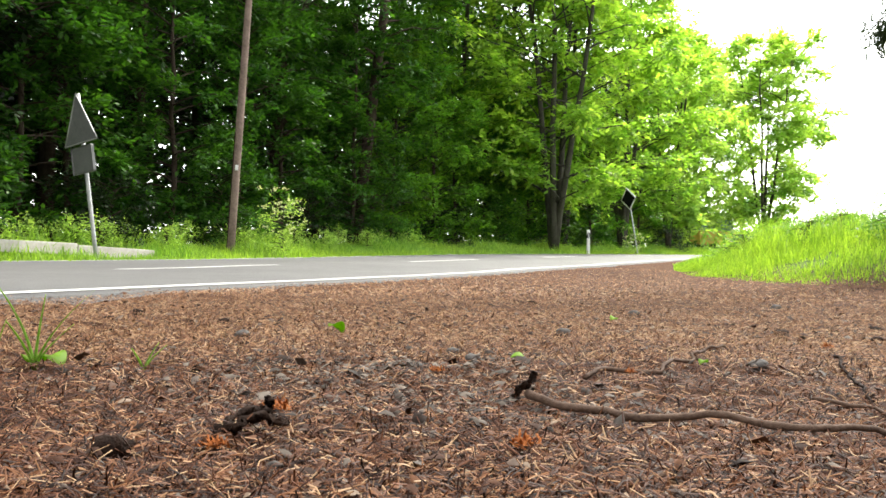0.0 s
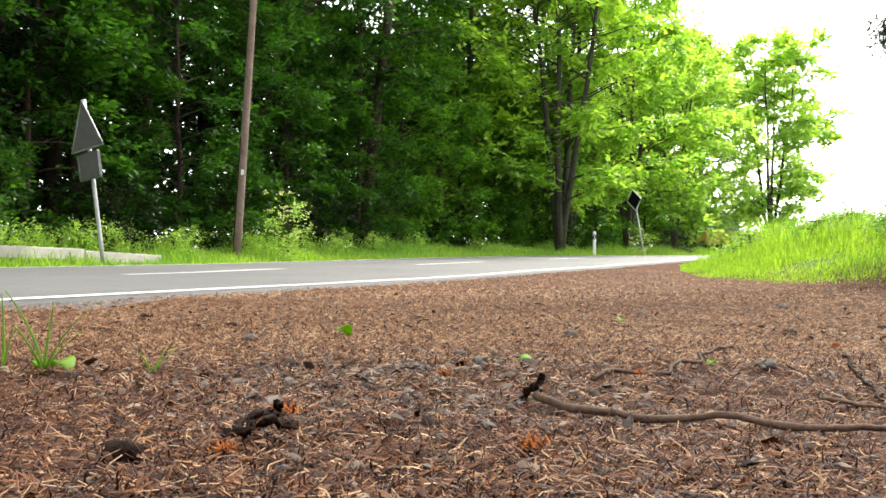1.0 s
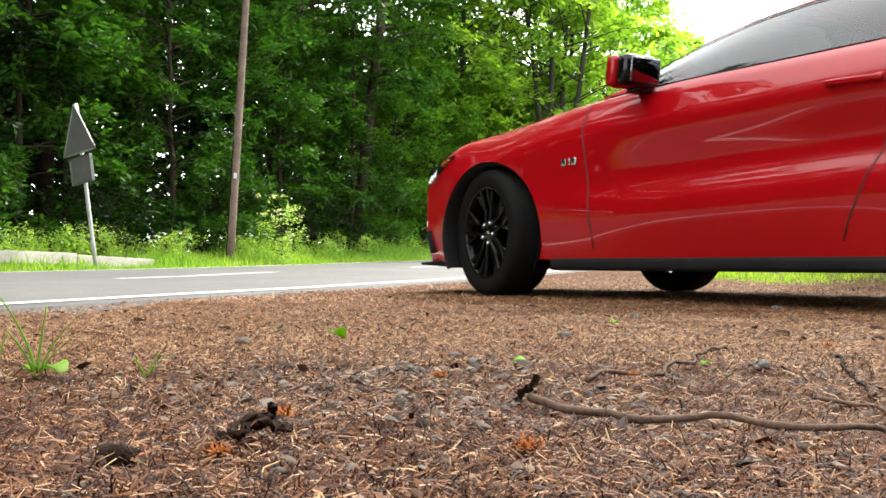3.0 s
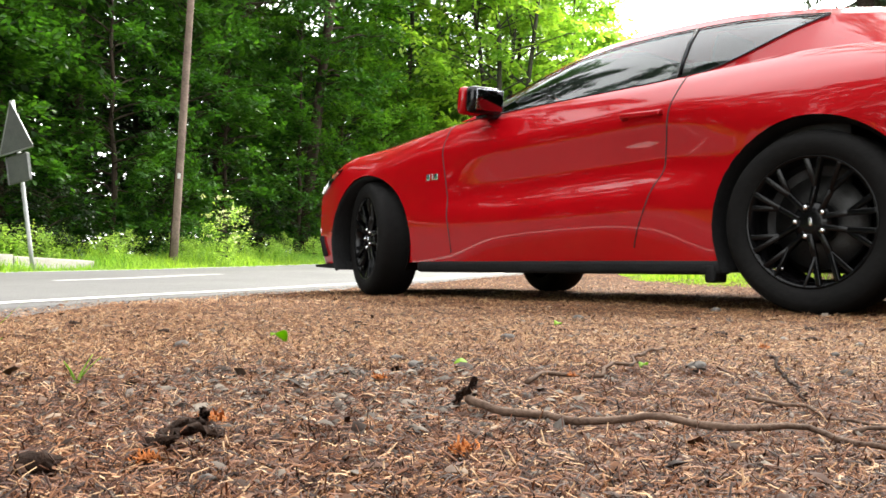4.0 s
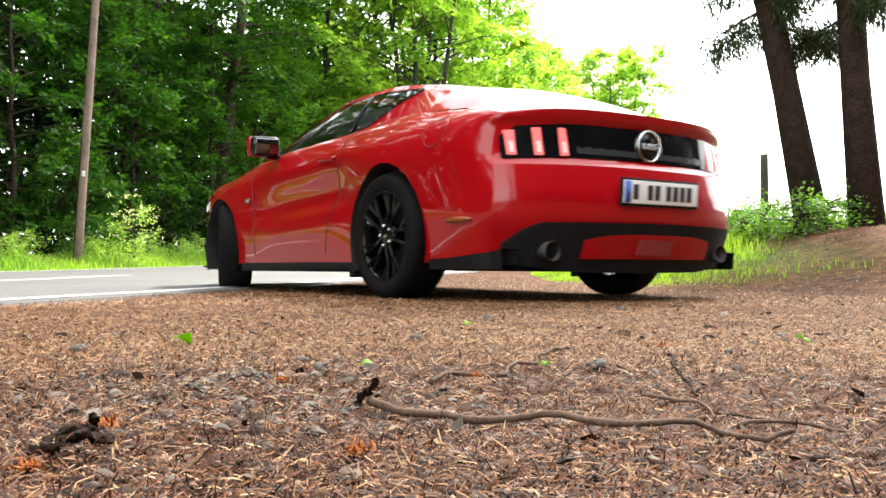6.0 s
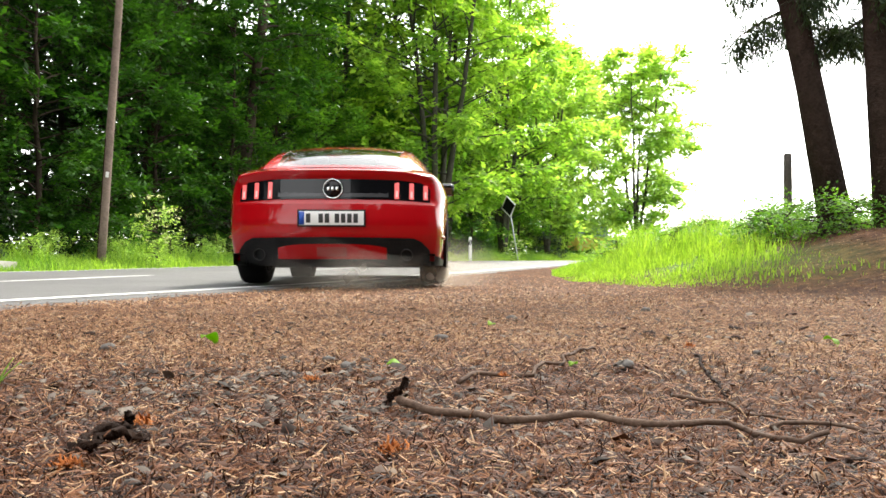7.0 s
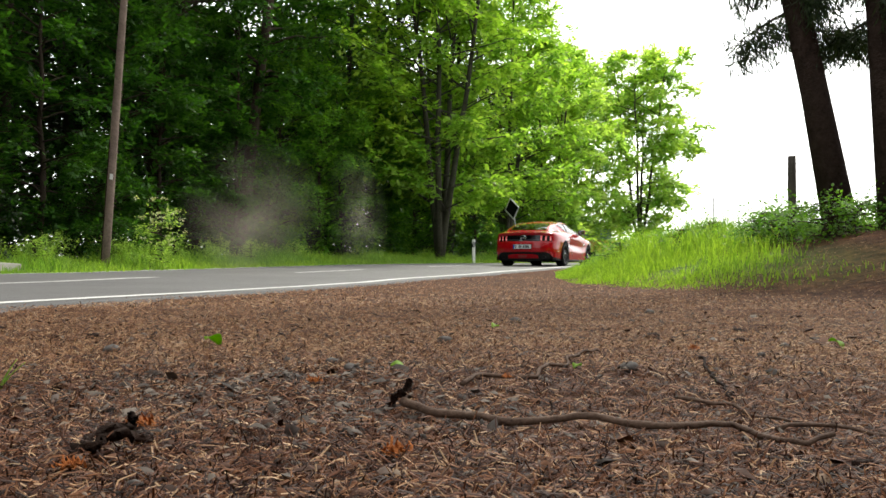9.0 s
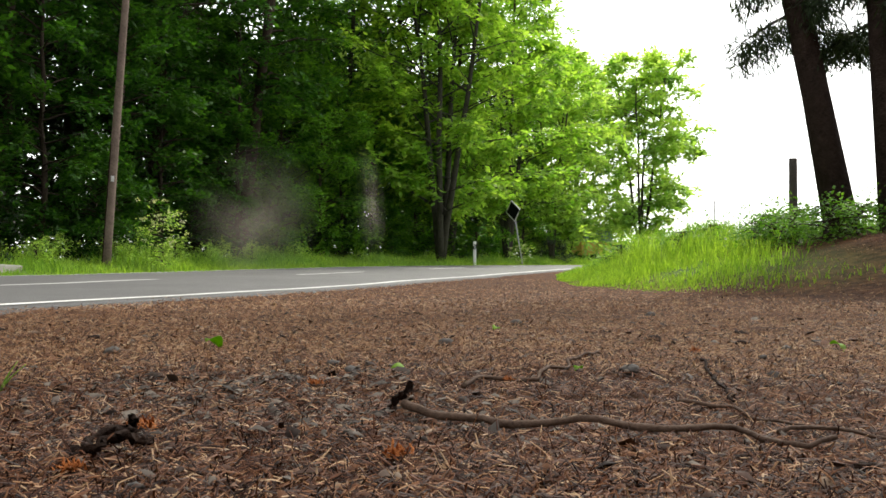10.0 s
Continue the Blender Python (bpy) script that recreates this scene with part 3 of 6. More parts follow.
def build_car():
    root = new("car")
    tagged(root, "glossy red two-door sports coupe with black alloy wheels", "car")
    xs, g = body_grid()
    rows = len(g[0])
    quads = {}

    def put(key, q):
        quads.setdefault(key, []).append(q)

    edge_row = 20  # the top edge: below it the flanks, above it bonnet, cabin opening and boot lid
    for j in range(len(xs) - 1):
        xm = 0.5 * (xs[j] + xs[j + 1])
        for i in range(rows - 1):
            q = [g[j][i], g[j + 1][i], g[j + 1][i + 1], g[j][i + 1]]
            zm = sum(c.z for c in q) / 4
            if i < edge_row:
                if xm > 3.05:
                    put("front_bumper", q)
                elif xm > 2.03:
                    put("front_wing", q)
                elif xm > 0.66:
                    put("door", q)
                elif xm < -0.74 and zm < 0.70:
                    put("rear_bumper", q)
                else:
                    put("rear_quarter", q)
            elif xm > 3.46:
                put("front_bumper", q)
            elif xm > 1.98:
                put("bonnet", q)
            elif xm < -0.60:
                put("boot_lid", q)

    labels = dict(front_wing="red front wing with wheel arch", door="red door with a long pressed crease", rear_quarter="red flared rear quarter panel")
    for key in ("front_wing", "door", "rear_quarter"):
        cut = arch_cut(quads[key])
        for mirror in (False, True):
            panel(key, cut, CAR_RED, root, labels[key], mirror)

    # bumpers, bonnet and lid run across both halves and close the ends
    def across(key):
        return arch_cut(quads[key]) + [[Vector((c.x, -c.y, c.z)) for c in q][::-1] for q in arch_cut(quads[key])]

    nose, tail = [], []
    cols = 14
    for end, store in ((g[-1], nose), (g[0], tail)):
        for i in range(rows - 1):
            for k in range(cols):
                u0, u1 = 1 - 2 * k / cols, 1 - 2 * (k + 1) / cols

                def at(i, u):
                    p = end[i]
                    y = p.y * u
                    if store is tail:
                        x = float(np.interp(p.z, [r[0] for r in REAR_X], [r[1] for r in REAR_X])) + 0.24 * (abs(y) / 0.85) ** 3
                    else:
                        x = 3.64 - 0.30 * (abs(y) / 0.85) ** 3.2 - 0.04 * max(0, 0.36 - p.z) / 0.16
                    return Vector((x, y, p.z))
                store.append([at(i, u0), at(i + 1, u0), at(i + 1, u1), at(i, u1)])
    panel("front_bumper", across("front_bumper") + [q[::-1] for q in nose], CAR_RED, root, "red front bumper with low nose")
    panel("bonnet", across("bonnet"), CAR_RED, root, "red sculpted bonnet")
    lower = [q for q in tail if max(c.z for c in q) < 0.69]
    upper = [q for q in tail if max(c.z for c in q) >= 0.69]
    panel("rear_bumper", across("rear_bumper") + lower, CAR_RED, root, "red rear bumper")
    panel("boot_lid", across("boot_lid") + upper, CAR_RED, root, "red boot lid with raised lip")

    # the cabin: rows from the belt line up the side glass to the rail, then to the middle of the roof
    cab = [  # x, belt y, belt z, rail y, rail z, middle z
        (-0.66, 0.68, 0.980, 0.60, 0.996, 1.004), (-0.45, 0.735, 1.0, 0.59, 1.105, 1.13), (-0.20, 0.765, 1.015, 0.59, 1.18, 1.215), (0.16, 0.775, 1.025, 0.605, 1.245, 1.295),
        (0.45, 0.785, 1.015, 0.608, 1.282, 1.335), (0.75, 0.80, 1.005, 0.60, 1.297, 1.352), (1.05, 0.805, 1.0, 0.595, 1.295, 1.345), (1.30, 0.81, 0.995, 0.60, 1.265, 1.295), (1.55, 0.815, 0.99, 0.625, 1.195, 1.215),
        (1.80, 0.82, 0.985, 0.68, 1.085, 1.12), (2.0, 0.82, 0.975, 0.745, 0.99, 1.035)]
    cx = sorted(set(np.round(np.concatenate([np.arange(-0.66, 2.0, 0.035), [0.16, 2.0, -0.62, 1.12]]), 3)))
    ct = np.array(cab)
    fine = np.zeros((len(cx), 5))
    for k in range(5):
        c = catmull(np.stack([ct[:, 0], ct[:, k + 1]], 1), 10)
        fine[:, k] = np.interp(cx, c[:, 0], c[:, 1])
    cg = []
    for x, (by, bz, ry, rz, mz) in zip(cx, fine):
        line = []
        kick = 0.82 * min(max((0.60 - x) / 0.56, 0.0), 1.0) ** 2.0
        for u in (0, kick, kick + (0.85 - kick) / 3, kick + (0.85 - kick) / 1.5, 0.85):
            line.append(Vector((x, by + (ry - by) * u + 0.03 * math.sin(math.pi * u), bz + (rz - bz) * u)))
        for v in (0, 0.12, 0.25, 0.5, 0.75, 1.0):
            y = ry * (1 - v)
            z = rz + (mz - rz) * (1 - (1 - v) ** 2.2)
            line.append(Vector((x + (0.10 * (1 - (1 - v) ** 2) if x > 1.0 else 0) - (0.04 * (1 - (1 - v) ** 2) if x < -0.3 else 0), y, z)))
        cg.append(line)
    zones = {}
    for j in range(len(cx) - 1):
        xm = 0.5 * (cx[j] + cx[j + 1])
        for i in range(10):
            q = [cg[j][i], cg[j + 1][i], cg[j + 1][i + 1], cg[j][i + 1]]
            if 1 <= i < 4 and 0.04 < xm < 1.86:
                key = "quarter_window" if xm < 0.62 else "side_window"
            elif i >= 6 and xm > 1.12:
                key = "windscreen"
            elif i >= 6 and -0.62 < xm < -0.02:
                key = "rear_window"
            elif i >= 5 and -0.02 < xm < 1.12:
                key = "roof"
            else:
                key = "roof_rail"
            zones.setdefault(key, []).append(q)
    for key, lab in (("side_window", "tinted side window"), ("quarter_window", "tinted rear quarter window"), ("roof_rail", "red roof rail and pillar")):
        for mirror in (False, True):
            panel(key, zones[key], CAR_GLASS if "window" in key else CAR_RED, root, lab, mirror)
    for key, mat, lab in (("windscreen", CAR_GLASS, "tinted windscreen"), ("rear_window", CAR_GLASS, "tinted sloping rear window"), ("roof", CAR_RED, "red roof panel")):
        panel(key, zones[key] + [[Vector((c.x, -c.y, c.z)) for c in q][::-1] for q in zones[key]], mat, root, lab)

    def strip(name, pts, r, mat, label="", both=True):
        for sgn in (1, -1) if both else (1,):
            vs, fs = tube([(p[0], sgn * p[1], p[2]) for p in pts], r, 5)
            part(name, raw(name, vs, fs, mat, True), root, label)

    # seams, window trims and bright edge
    j_front, j_rear = xs.index(2.03), xs.index(0.66)
    for j in (j_front, j_rear):
        strip("door_gap", [c + Vector((0, 0.0005, 0)) for c in g[j][1:21]], 0.0032, INK, "thin dark door gap")
    strip("bonnet_gap", [c for jx in range(xs.index(2.03), len(xs)) for c in [g[jx][21]] if xs[jx] < 3.46], 0.003, INK, "thin dark bonnet gap")
    top = [cg[j][4] + Vector((0, 0.004, 0.003)) for j in range(len(cx)) if 0.03 <= cx[j] <= 1.87]
    bottom = [cg[j][1] + Vector((0, 0.006, 0.0)) for j in range(len(cx)) if 0.03 <= cx[j] <= 1.87]
    strip("window_trim", top, 0.0032, BLACK_GLOSS, "black window surround")
    strip("window_sill_trim", bottom, 0.0038, BLACK_GLOSS, "black strip under the side window")
    k = min(range(len(cx)), key=lambda n: abs(cx[n] - 0.62))
    strip("window_pillar", [c + Vector((0.0, 0.003, 0)) for c in cg[k][1:5]], 0.010, BLACK_GLOSS, "narrow black window pillar")
    strip("roof_gap", [cg[j][6] - Vector((0, 0, 0.001)) for j in range(len(cx)) if -0.3 <= cx[j] <= 1.12], 0.0028, INK, "dark roof gutter")
    ring = [(-0.47 + 0.085 * math.cos(a), 0.0, 0.855 + 0.075 * math.sin(a)) for a in np.linspace(0, 2 * math.pi, 25)]

    def side_y(x, z):
        best = min((c for jx in range(len(xs)) for c in g[jx] if c.z < 1.0), key=lambda c: (c.x - x) ** 2 + (c.z - z) ** 2)
        near = sorted((c for jx in range(len(xs)) if abs(g[jx][12].x - x) < 0.08 for c in g[jx][:22]), key=lambda c: (c.x - x) ** 2 + (c.z - z) ** 2)[:4]
        w = [1 / (1e-4 + (c.x - x) ** 2 + (c.z - z) ** 2) for c in near]
        return sum(a * c.y for a, c in zip(w, near)) / sum(w) if near else best.y
    strip("fuel_flap_gap", [(x, side_y(x, z) + 0.001, z) for x, _, z in ring], 0.0025, INK, "round seam of the fuel flap", False)

    # black lower edge: splitter, sills, rear diffuser
    for sgn in (1, -1):
        part("side_skirt", shaped("side_skirt", BLACK_PLASTIC, [lambda b: add_box(b, Matrix.Translation((1.32, sgn * 0.872, 0.175)), (1.90, 0.085, 0.06), 0.018), lambda b: add_box(b, Matrix.Translation((0.42, sgn * 0.87, 0.15)), (0.05, 0.10, 0.075), 0.012)]), root, "matt black side skirt")
    lip = [(3.64 - 0.30 * (abs(y) / 0.85) ** 3.2 + 0.05, y) for y in np.linspace(-0.84, 0.84, 25)]
    vs, fs = [], []
    for x, y in lip:
        vs += [(x, y, 0.185), (x, y, 0.172), (x - 0.45, y * 0.98, 0.150), (x - 0.45, y * 0.98, 0.215)]
    for n in range(24):
        for e in range(4):
            fs.append((4 * n + e, 4 * n + (e + 1) % 4, 4 * n + 4 + (e + 1) % 4, 4 * n + 4 + e))
    fs += [(3, 2, 1, 0), (96, 97, 98, 99)]
    part("front_splitter", raw("front_splitter", vs, fs, BLACK_PLASTIC), root, "matt black front splitter")
    part("underbody", shaped("underbody", BLACK_PLASTIC, [lambda b: add_box(b, Matrix.Translation((1.36, 0, 0.235)), (2.0, 1.66, 0.10), 0.02), lambda b: add_box(b, Matrix.Translation((2.75, 0, 0.27)), (1.3, 1.08, 0.16), 0.02), lambda b: add_box(b, Matrix.Translation((-0.3, 0, 0.29)), (1.35, 1.08, 0.2), 0.03)]), root, "black underbody")
    # wheel wells
    for (ax, az, r), nm in ((REAR_ARCH, "rear"), (FRONT_ARCH, "front")):
        for sgn in (1, -1):
            vs, fs = [], []
            for n in range(25):
                a = math.pi * (-0.16 + 1.32 * n / 24)
                for y, rr in ((0.935 if ax == 0 else 0.915, r + 0.001), (0.90, r - 0.018), (0.56, r - 0.012)):
                    vs.append((ax + rr * math.cos(a), sgn * y, az + rr * math.sin(a)))
                if n:
                    for e in (0, 1):
                        fs.append((3 * n - 3 + e, 3 * n - 2 + e, 3 * n + 1 + e, 3 * n + e))
            fs.append(tuple(3 * n + 2 for n in range(25)))
            part("wheel_well", raw("wheel_well", vs, fs, BLACK_PLASTIC, True), root, "black wheel arch liner")

    # tail: black panel, three lamps a side, badge, plate, diffuser, exhausts
    def tail_x(y, z):
        return float(np.interp(z, [r[0] for r in REAR_X], [r[1] for r in REAR_X])) + 0.24 * (abs(y) / 0.85) ** 3

    def tail_patch(name, outline, mat, out, label, parent=root):
        """A plate with thickness that follows the curve of the tail; outline: rows of (y, z low, z high)."""
        vs, fs = [], []
        for y, lo, hi in outline:
            for z in (lo, hi):
                vs += [(tail_x(y, z) - out, y, z), (tail_x(y, z) + 0.03, y, z)]
        for n in range(len(outline) - 1):
            a, b = 4 * n, 4 * n + 4
            fs += [(a, a + 2, b + 2, b), (a + 2, a + 3, b + 3, b + 2), (a, b, b + 1, a + 1)]
        fs += [(0, 1, 3, 2), (len(vs) - 4, len(vs) - 2, len(vs) - 1, len(vs) - 3)]
        return part(name, raw(name, vs, fs, mat), parent, label)

    panel_rows = [(y, np.interp(abs(y), (0, 0.5, 0.79), (0.705, 0.70, 0.69)), np.interp(abs(y), (0, 0.5, 0.72, 0.79), (0.868, 0.865, 0.85, 0.80))) for y in np.linspace(-0.79, 0.79, 23)]
    tail_patch("tail_panel", panel_rows, BLACK_GLOSS, 0.006, "gloss black panel between the tail lamps")
    tail_patch("tail_garnish", [(y, 0.722, 0.795) for y in np.linspace(-0.45, 0.45, 13)], material("dark_garnish", (0.03, 0.03, 0.032), 0.25), 0.010, "dark bright strip of the tail panel")
    for sgn in (1, -1):
        for y0 in (0.50, 0.62, 0.735):
            bar = [(sgn * (y0 + d), 0.708, 0.845 - 0.12 * max(0, y0 - 0.6)) for d in ((0, 0.018, 0.036) if sgn > 0 else (0.036, 0.018, 0))]
            lamp = tail_patch("tail_lamp", bar, TAIL_GLOW, 0.016, "lit red upright tail lamp")
            core = [(y, 0.722, 0.775) for y in ((sgn * (y0 + 0.010), sgn * (y0 + 0.026)) if sgn > 0 else (sgn * (y0 + 0.026), sgn * (y0 + 0.010)))]
            tail_patch("lamp_core", core, LAMP_CORE, 0.019, "pale lit core", lamp)
    m = pose(tail_x(0, 0.79) - 0.014, 0, 0.785) @ pose(0, 0, 0, 0, 0, 90)
    badge = part("tail_badge", shaped("tail_badge", BLACK_GLOSS, [lambda b: add_lathe(b, [(0.001, 0.012), (0.085, 0.012), (0.085, -0.02)], 32)]), root, "round black badge", m)
    part("badge_ring", shaped("badge_ring", CHROME, [lambda b: add_lathe(b, [(0.072, 0.012), (0.075, 0.017), (0.081, 0.016), (0.086, 0.0)], 32), lambda b: [add_box(b, Matrix.Translation((d, 0.014, 0)), (0.022, 0.008, 0.03), 0.004) for d in (-0.035, 0, 0.035)]]), badge, "bright ring with pale bars")
    plate = part("number_plate", shaped("number_plate", WHITE_PLATE, [lambda b: add_box(b, Matrix.Identity(4), (0.012, 0.52, 0.112), 0.003)]), root, "white rear number plate with blurred dark bars", pose(tail_x(0, 0.54) - 0.022, 0, 0.542, 0, -4, 0))
    part("plate_holder", shaped("plate_holder", BLACK_PLASTIC, [lambda b: add_box(b, Matrix.Translation((0.010, 0, 0)), (0.014, 0.548, 0.137), 0.004)]), plate, "black plate holder")
    part("plate_band", shaped("plate_band", BLUE_PLATE, [lambda b: add_box(b, Matrix.Translation((-0.0065, 0.238, 0)), (0.003, 0.042, 0.106))]), plate, "blue band")
    bar_mesh = shaped("plate_bar", INK, [lambda b: add_box(b, Matrix.Identity(4), (0.003, 0.036, 0.074), 0.001)])
    for y in (0.185, 0.085, 0.035, -0.045, -0.095, -0.145, -0.195):
        part("plate_bar", bar_mesh, plate, "", pose(-0.0068, y, 0))
    # black diffuser: deep at the middle, running up to the wheel arches
    outline = [(y, np.interp(abs(y), (0, 0.4, 0.78), (0.145, 0.15, 0.19)), np.interp(abs(y), (0, 0.66, 0.72, 0.78), (0.392, 0.385, 0.36, 0.29))) for y in np.linspace(-0.79, 0.79, 25)]
    tail_patch("diffuser", outline, BLACK_PLASTIC, 0.02, "matt black rear diffuser")
    tail_patch("diffuser_insert", [(y, 0.215, 0.335 - 0.03 * (abs(y) / 0.44) ** 4) for y in np.linspace(-0.44, 0.44, 13)], CAR_RED, 0.034, "red insert of the rear diffuser")
    tail_patch("rear_fog_lamp", [(y, 0.235, 0.31) for y in (-0.12, -0.04, 0.04, 0.12)], material("dull_red_lens", (0.25, 0.03, 0.03), 0.2), 0.046, "dull red lens")
    for sgn in (1, -1):
        vs, fs = [], []
        for x in np.linspace(-0.42, -0.93, 12):
            t = (-0.42 - x) / 0.56
            hi = 0.215 + 0.055 * t ** 1.8
            y = side_y(x, hi) + 0.001
            vs += [(x, sgn * (y + 0.004), 0.165), (x, sgn * (y + 0.011), hi), (x, sgn * (y - 0.10), hi), (x, sgn * (y - 0.10), 0.165)]
        for n in range(11):
            for e in range(4):
                f = (4 * n + e, 4 * n + (e + 1) % 4, 4 * n + 4 + (e + 1) % 4, 4 * n + 4 + e)
                fs.append(f if sgn > 0 else f[::-1])
        part("rear_skirt", raw("rear_skirt", vs, fs, BLACK_PLASTIC), root, "matt black lower edge behind the wheel")
        part("exhaust_tip", shaped("exhaust_tip", STEEL, [lambda b: add_lathe(b, [(0.038, 0.12), (0.046, 0.12), (0.050, 0.0), (0.050, -0.10), (0.043, -0.10), (0.038, 0.02)], 28, True)]), root, "round polished exhaust tip", pose(-0.925, sgn * 0.60, 0.25, 0, 0, -90))
        mk = [(x, sgn * (side_y(x, 0.405) + 0.003), 0.405) for x in np.linspace(-0.58, -0.77, 6)]
        vs, fs = tube(mk, [0.006, 0.014, 0.016, 0.016, 0.014, 0.006], 6)
        part("side_reflector", raw("side_reflector", vs, fs, AMBER, True), root, "dull amber side reflector")
        # handle and its hollow
        hy = side_y(0.75, 0.845)
        part("door_handle", shaped("door_handle", CAR_RED, [lambda b: add_box(b, pose(0.75, sgn * (hy + 0.022), 0.845, 0, -2, 0), (0.21, 0.018, 0.024), 0.008), lambda b: add_box(b, pose(0.66, sgn * (hy + 0.008), 0.845), (0.03, 0.03, 0.026), 0.008), lambda b: add_box(b, pose(0.84, sgn * (hy + 0.008), 0.843), (0.03, 0.03, 0.026), 0.008)]), root, "red pull handle")
        # wing badge
        by = side_y(2.15, 0.675)
        part("wing_badge", shaped("wing_badge", CHROME, [lambda b: [add_box(b, pose(2.15 + d, sgn * (by + 0.003), 0.675), (w, 0.006, 0.035), 0.002) for d, w in ((-0.045, 0.028), (-0.015, 0.01), (0.02, 0.03))]]), root, "small chrome numerals on the wing, blurred")
        # mirror
        mir = part("door_mirror", shaped("door_mirror", BLACK_GLOSS, [lambda b: add_box(b, pose(1.73, sgn * 0.865, 0.968, 0, 0, 0), (0.08, 0.15, 0.035), 0.012), lambda b: add_box(b, pose(1.690, sgn * 0.955, 1.035, 0, -8, sgn * -12), (0.085, 0.205, 0.142), 0.038)]), root, "black door mirror housing with red cap")
        part("mirror_cap", shaped("mirror_cap", CAR_RED, [lambda b: add_box(b, pose(1.752, sgn * 0.955, 1.038, 0, -8, sgn * -12), (0.062, 0.208, 0.144), 0.03)]), mir, "red mirror cap")
        part("mirror_glass", shaped("mirror_glass", MIRROR, [lambda b: add_box(b, pose(1.650, sgn * 0.955, 1.032, 0, -8, sgn * -12), (0.014, 0.165, 0.108), 0.006)]), mir, "mirror glass")
        # head lamp: dark bowl, three bright strips, amber end
        def nose_point(x, z):
            c = min((c for jx in range(len(xs)) if xs[jx] > 2.9 for c in g[jx]), key=lambda c: (c.x - x) ** 2 + 1.5 * (c.z - z) ** 2)
            return c.y
        lampv, lampf = [], []
        shape = [(3.04, 0.785, 0.80), (3.12, 0.745, 0.795), (3.20, 0.70, 0.78), (3.28, 0.665, 0.755), (3.335, 0.65, 0.72)]
        for x, lo, hi in shape:
            for z in (lo, 0.5 * (lo + hi), hi):
                lampv.append((x + 0.006, sgn * (nose_point(x, z) + 0.008), z))
        for n in range(len(shape) - 1):
            for e in (0, 1):
                f = (3 * n + e, 3 * n + e + 1, 3 * n + 4 + e, 3 * n + 3 + e)
                lampf.append(f if sgn < 0 else f[::-1])
        lamp = part("head_lamp", raw("head_lamp", lampv, lampf, BLACK_GLOSS, True), root, "dark slanted head lamp with bright strips")
        for x, z0, z1 in ((3.315, 0.66, 0.705), (3.28, 0.675, 0.72), (3.245, 0.69, 0.735)):
            vs, fs = tube([(x + 0.01, sgn * (nose_point(x, z0) + 0.012), z0), (x - 0.005, sgn * (nose_point(x, z1) + 0.012), z1)], 0.007, 6)
            part("lamp_strip", raw("lamp_strip", vs, fs, LED_WHITE), lamp, "white lamp strip")
        vs, fs = tube([(3.09, sgn * (nose_point(3.09, 0.775) + 0.008), 0.775), (3.15, sgn * (nose_point(3.15, 0.75) + 0.008), 0.752)], [0.008, 0.018], 6)
        part("turn_lamp", raw("turn_lamp", vs, fs, AMBER), lamp, "amber turn lamp")
        fy = nose_point(3.40, 0.40)
        part("fog_lamp", shaped("fog_lamp", LED_WHITE, [lambda b: add_box(b, pose(3.365, sgn * (fy - 0.035), 0.415, 0, 0, sgn * 38), (0.04, 0.08, 0.045), 0.012)]), root, "white fog lamp")
        part("air_intake", shaped("air_intake", BLACK_PLASTIC, [lambda b: add_box(b, pose(3.325, sgn * (fy - 0.025), 0.31, 0, 12, sgn * 38), (0.05, 0.12, 0.14), 0.015)]), root, "black front air intake")
    part("grille", shaped("grille", BLACK_PLASTIC, [lambda b: add_box(b, pose(3.635, 0, 0.52), (0.04, 0.95, 0.2), 0.015), lambda b: add_box(b, pose(3.63, 0, 0.30), (0.05, 1.0, 0.12), 0.015)]), root, "black front grille")
    # inside: seats, dashboard, wheel
    for sgn in (1, -1):
        seat = part("front_seat", shaped("front_seat", FABRIC, [lambda b: add_box(b, pose(1.05, sgn * 0.36, 0.50), (0.5, 0.5, 0.18), 0.06), lambda b: add_box(b, pose(0.74, sgn * 0.36, 0.83, 0, -18, 0), (0.13, 0.48, 0.62), 0.055)]), root, "dark cloth front seat")
        part("head_rest", shaped("head_rest", FABRIC, [lambda b: add_box(b, pose(0.62, sgn * 0.36, 1.19, 0, -12, 0), (0.09, 0.26, 0.16), 0.04)]), seat, "dark head rest")
    part("rear_seat", shaped("rear_seat", FABRIC, [lambda b: add_box(b, pose(0.08, 0, 0.75, 0, -25, 0), (0.16, 1.2, 0.5), 0.05)]), root, "dark rear bench")
    part("parcel_shelf", shaped("parcel_shelf", FABRIC, [lambda b: add_box(b, pose(-0.30, 0, 0.955), (0.62, 1.3, 0.03), 0.01)]), root, "dark parcel shelf")
    part("dashboard", shaped("dashboard", FABRIC, [lambda b: add_box(b, pose(1.72, 0, 0.88, 0, 8, 0), (0.52, 1.45, 0.17), 0.05)]), root, "dark dashboard")
    part("steering_wheel", shaped("steering_wheel", FABRIC, [lambda b: add_lathe(b, [(0.165, 0.0), (0.18, 0.014), (0.195, 0.0), (0.18, -0.014)], 28, True)]), root, "black steering wheel", pose(1.36, 0.36, 0.93, 0, 0, 0) @ pose(0, 0, 0, 0, 22, 0) @ pose(0, 0, 0, 0, 0, 90))
    for sgn in (1, -1):
        part("cabin_lining", shaped("cabin_lining", FABRIC, [lambda b: add_box(b, pose(0.9, sgn * 0.80, 0.62), (2.0, 0.05, 0.7), 0.02)]), root, "dark door lining")
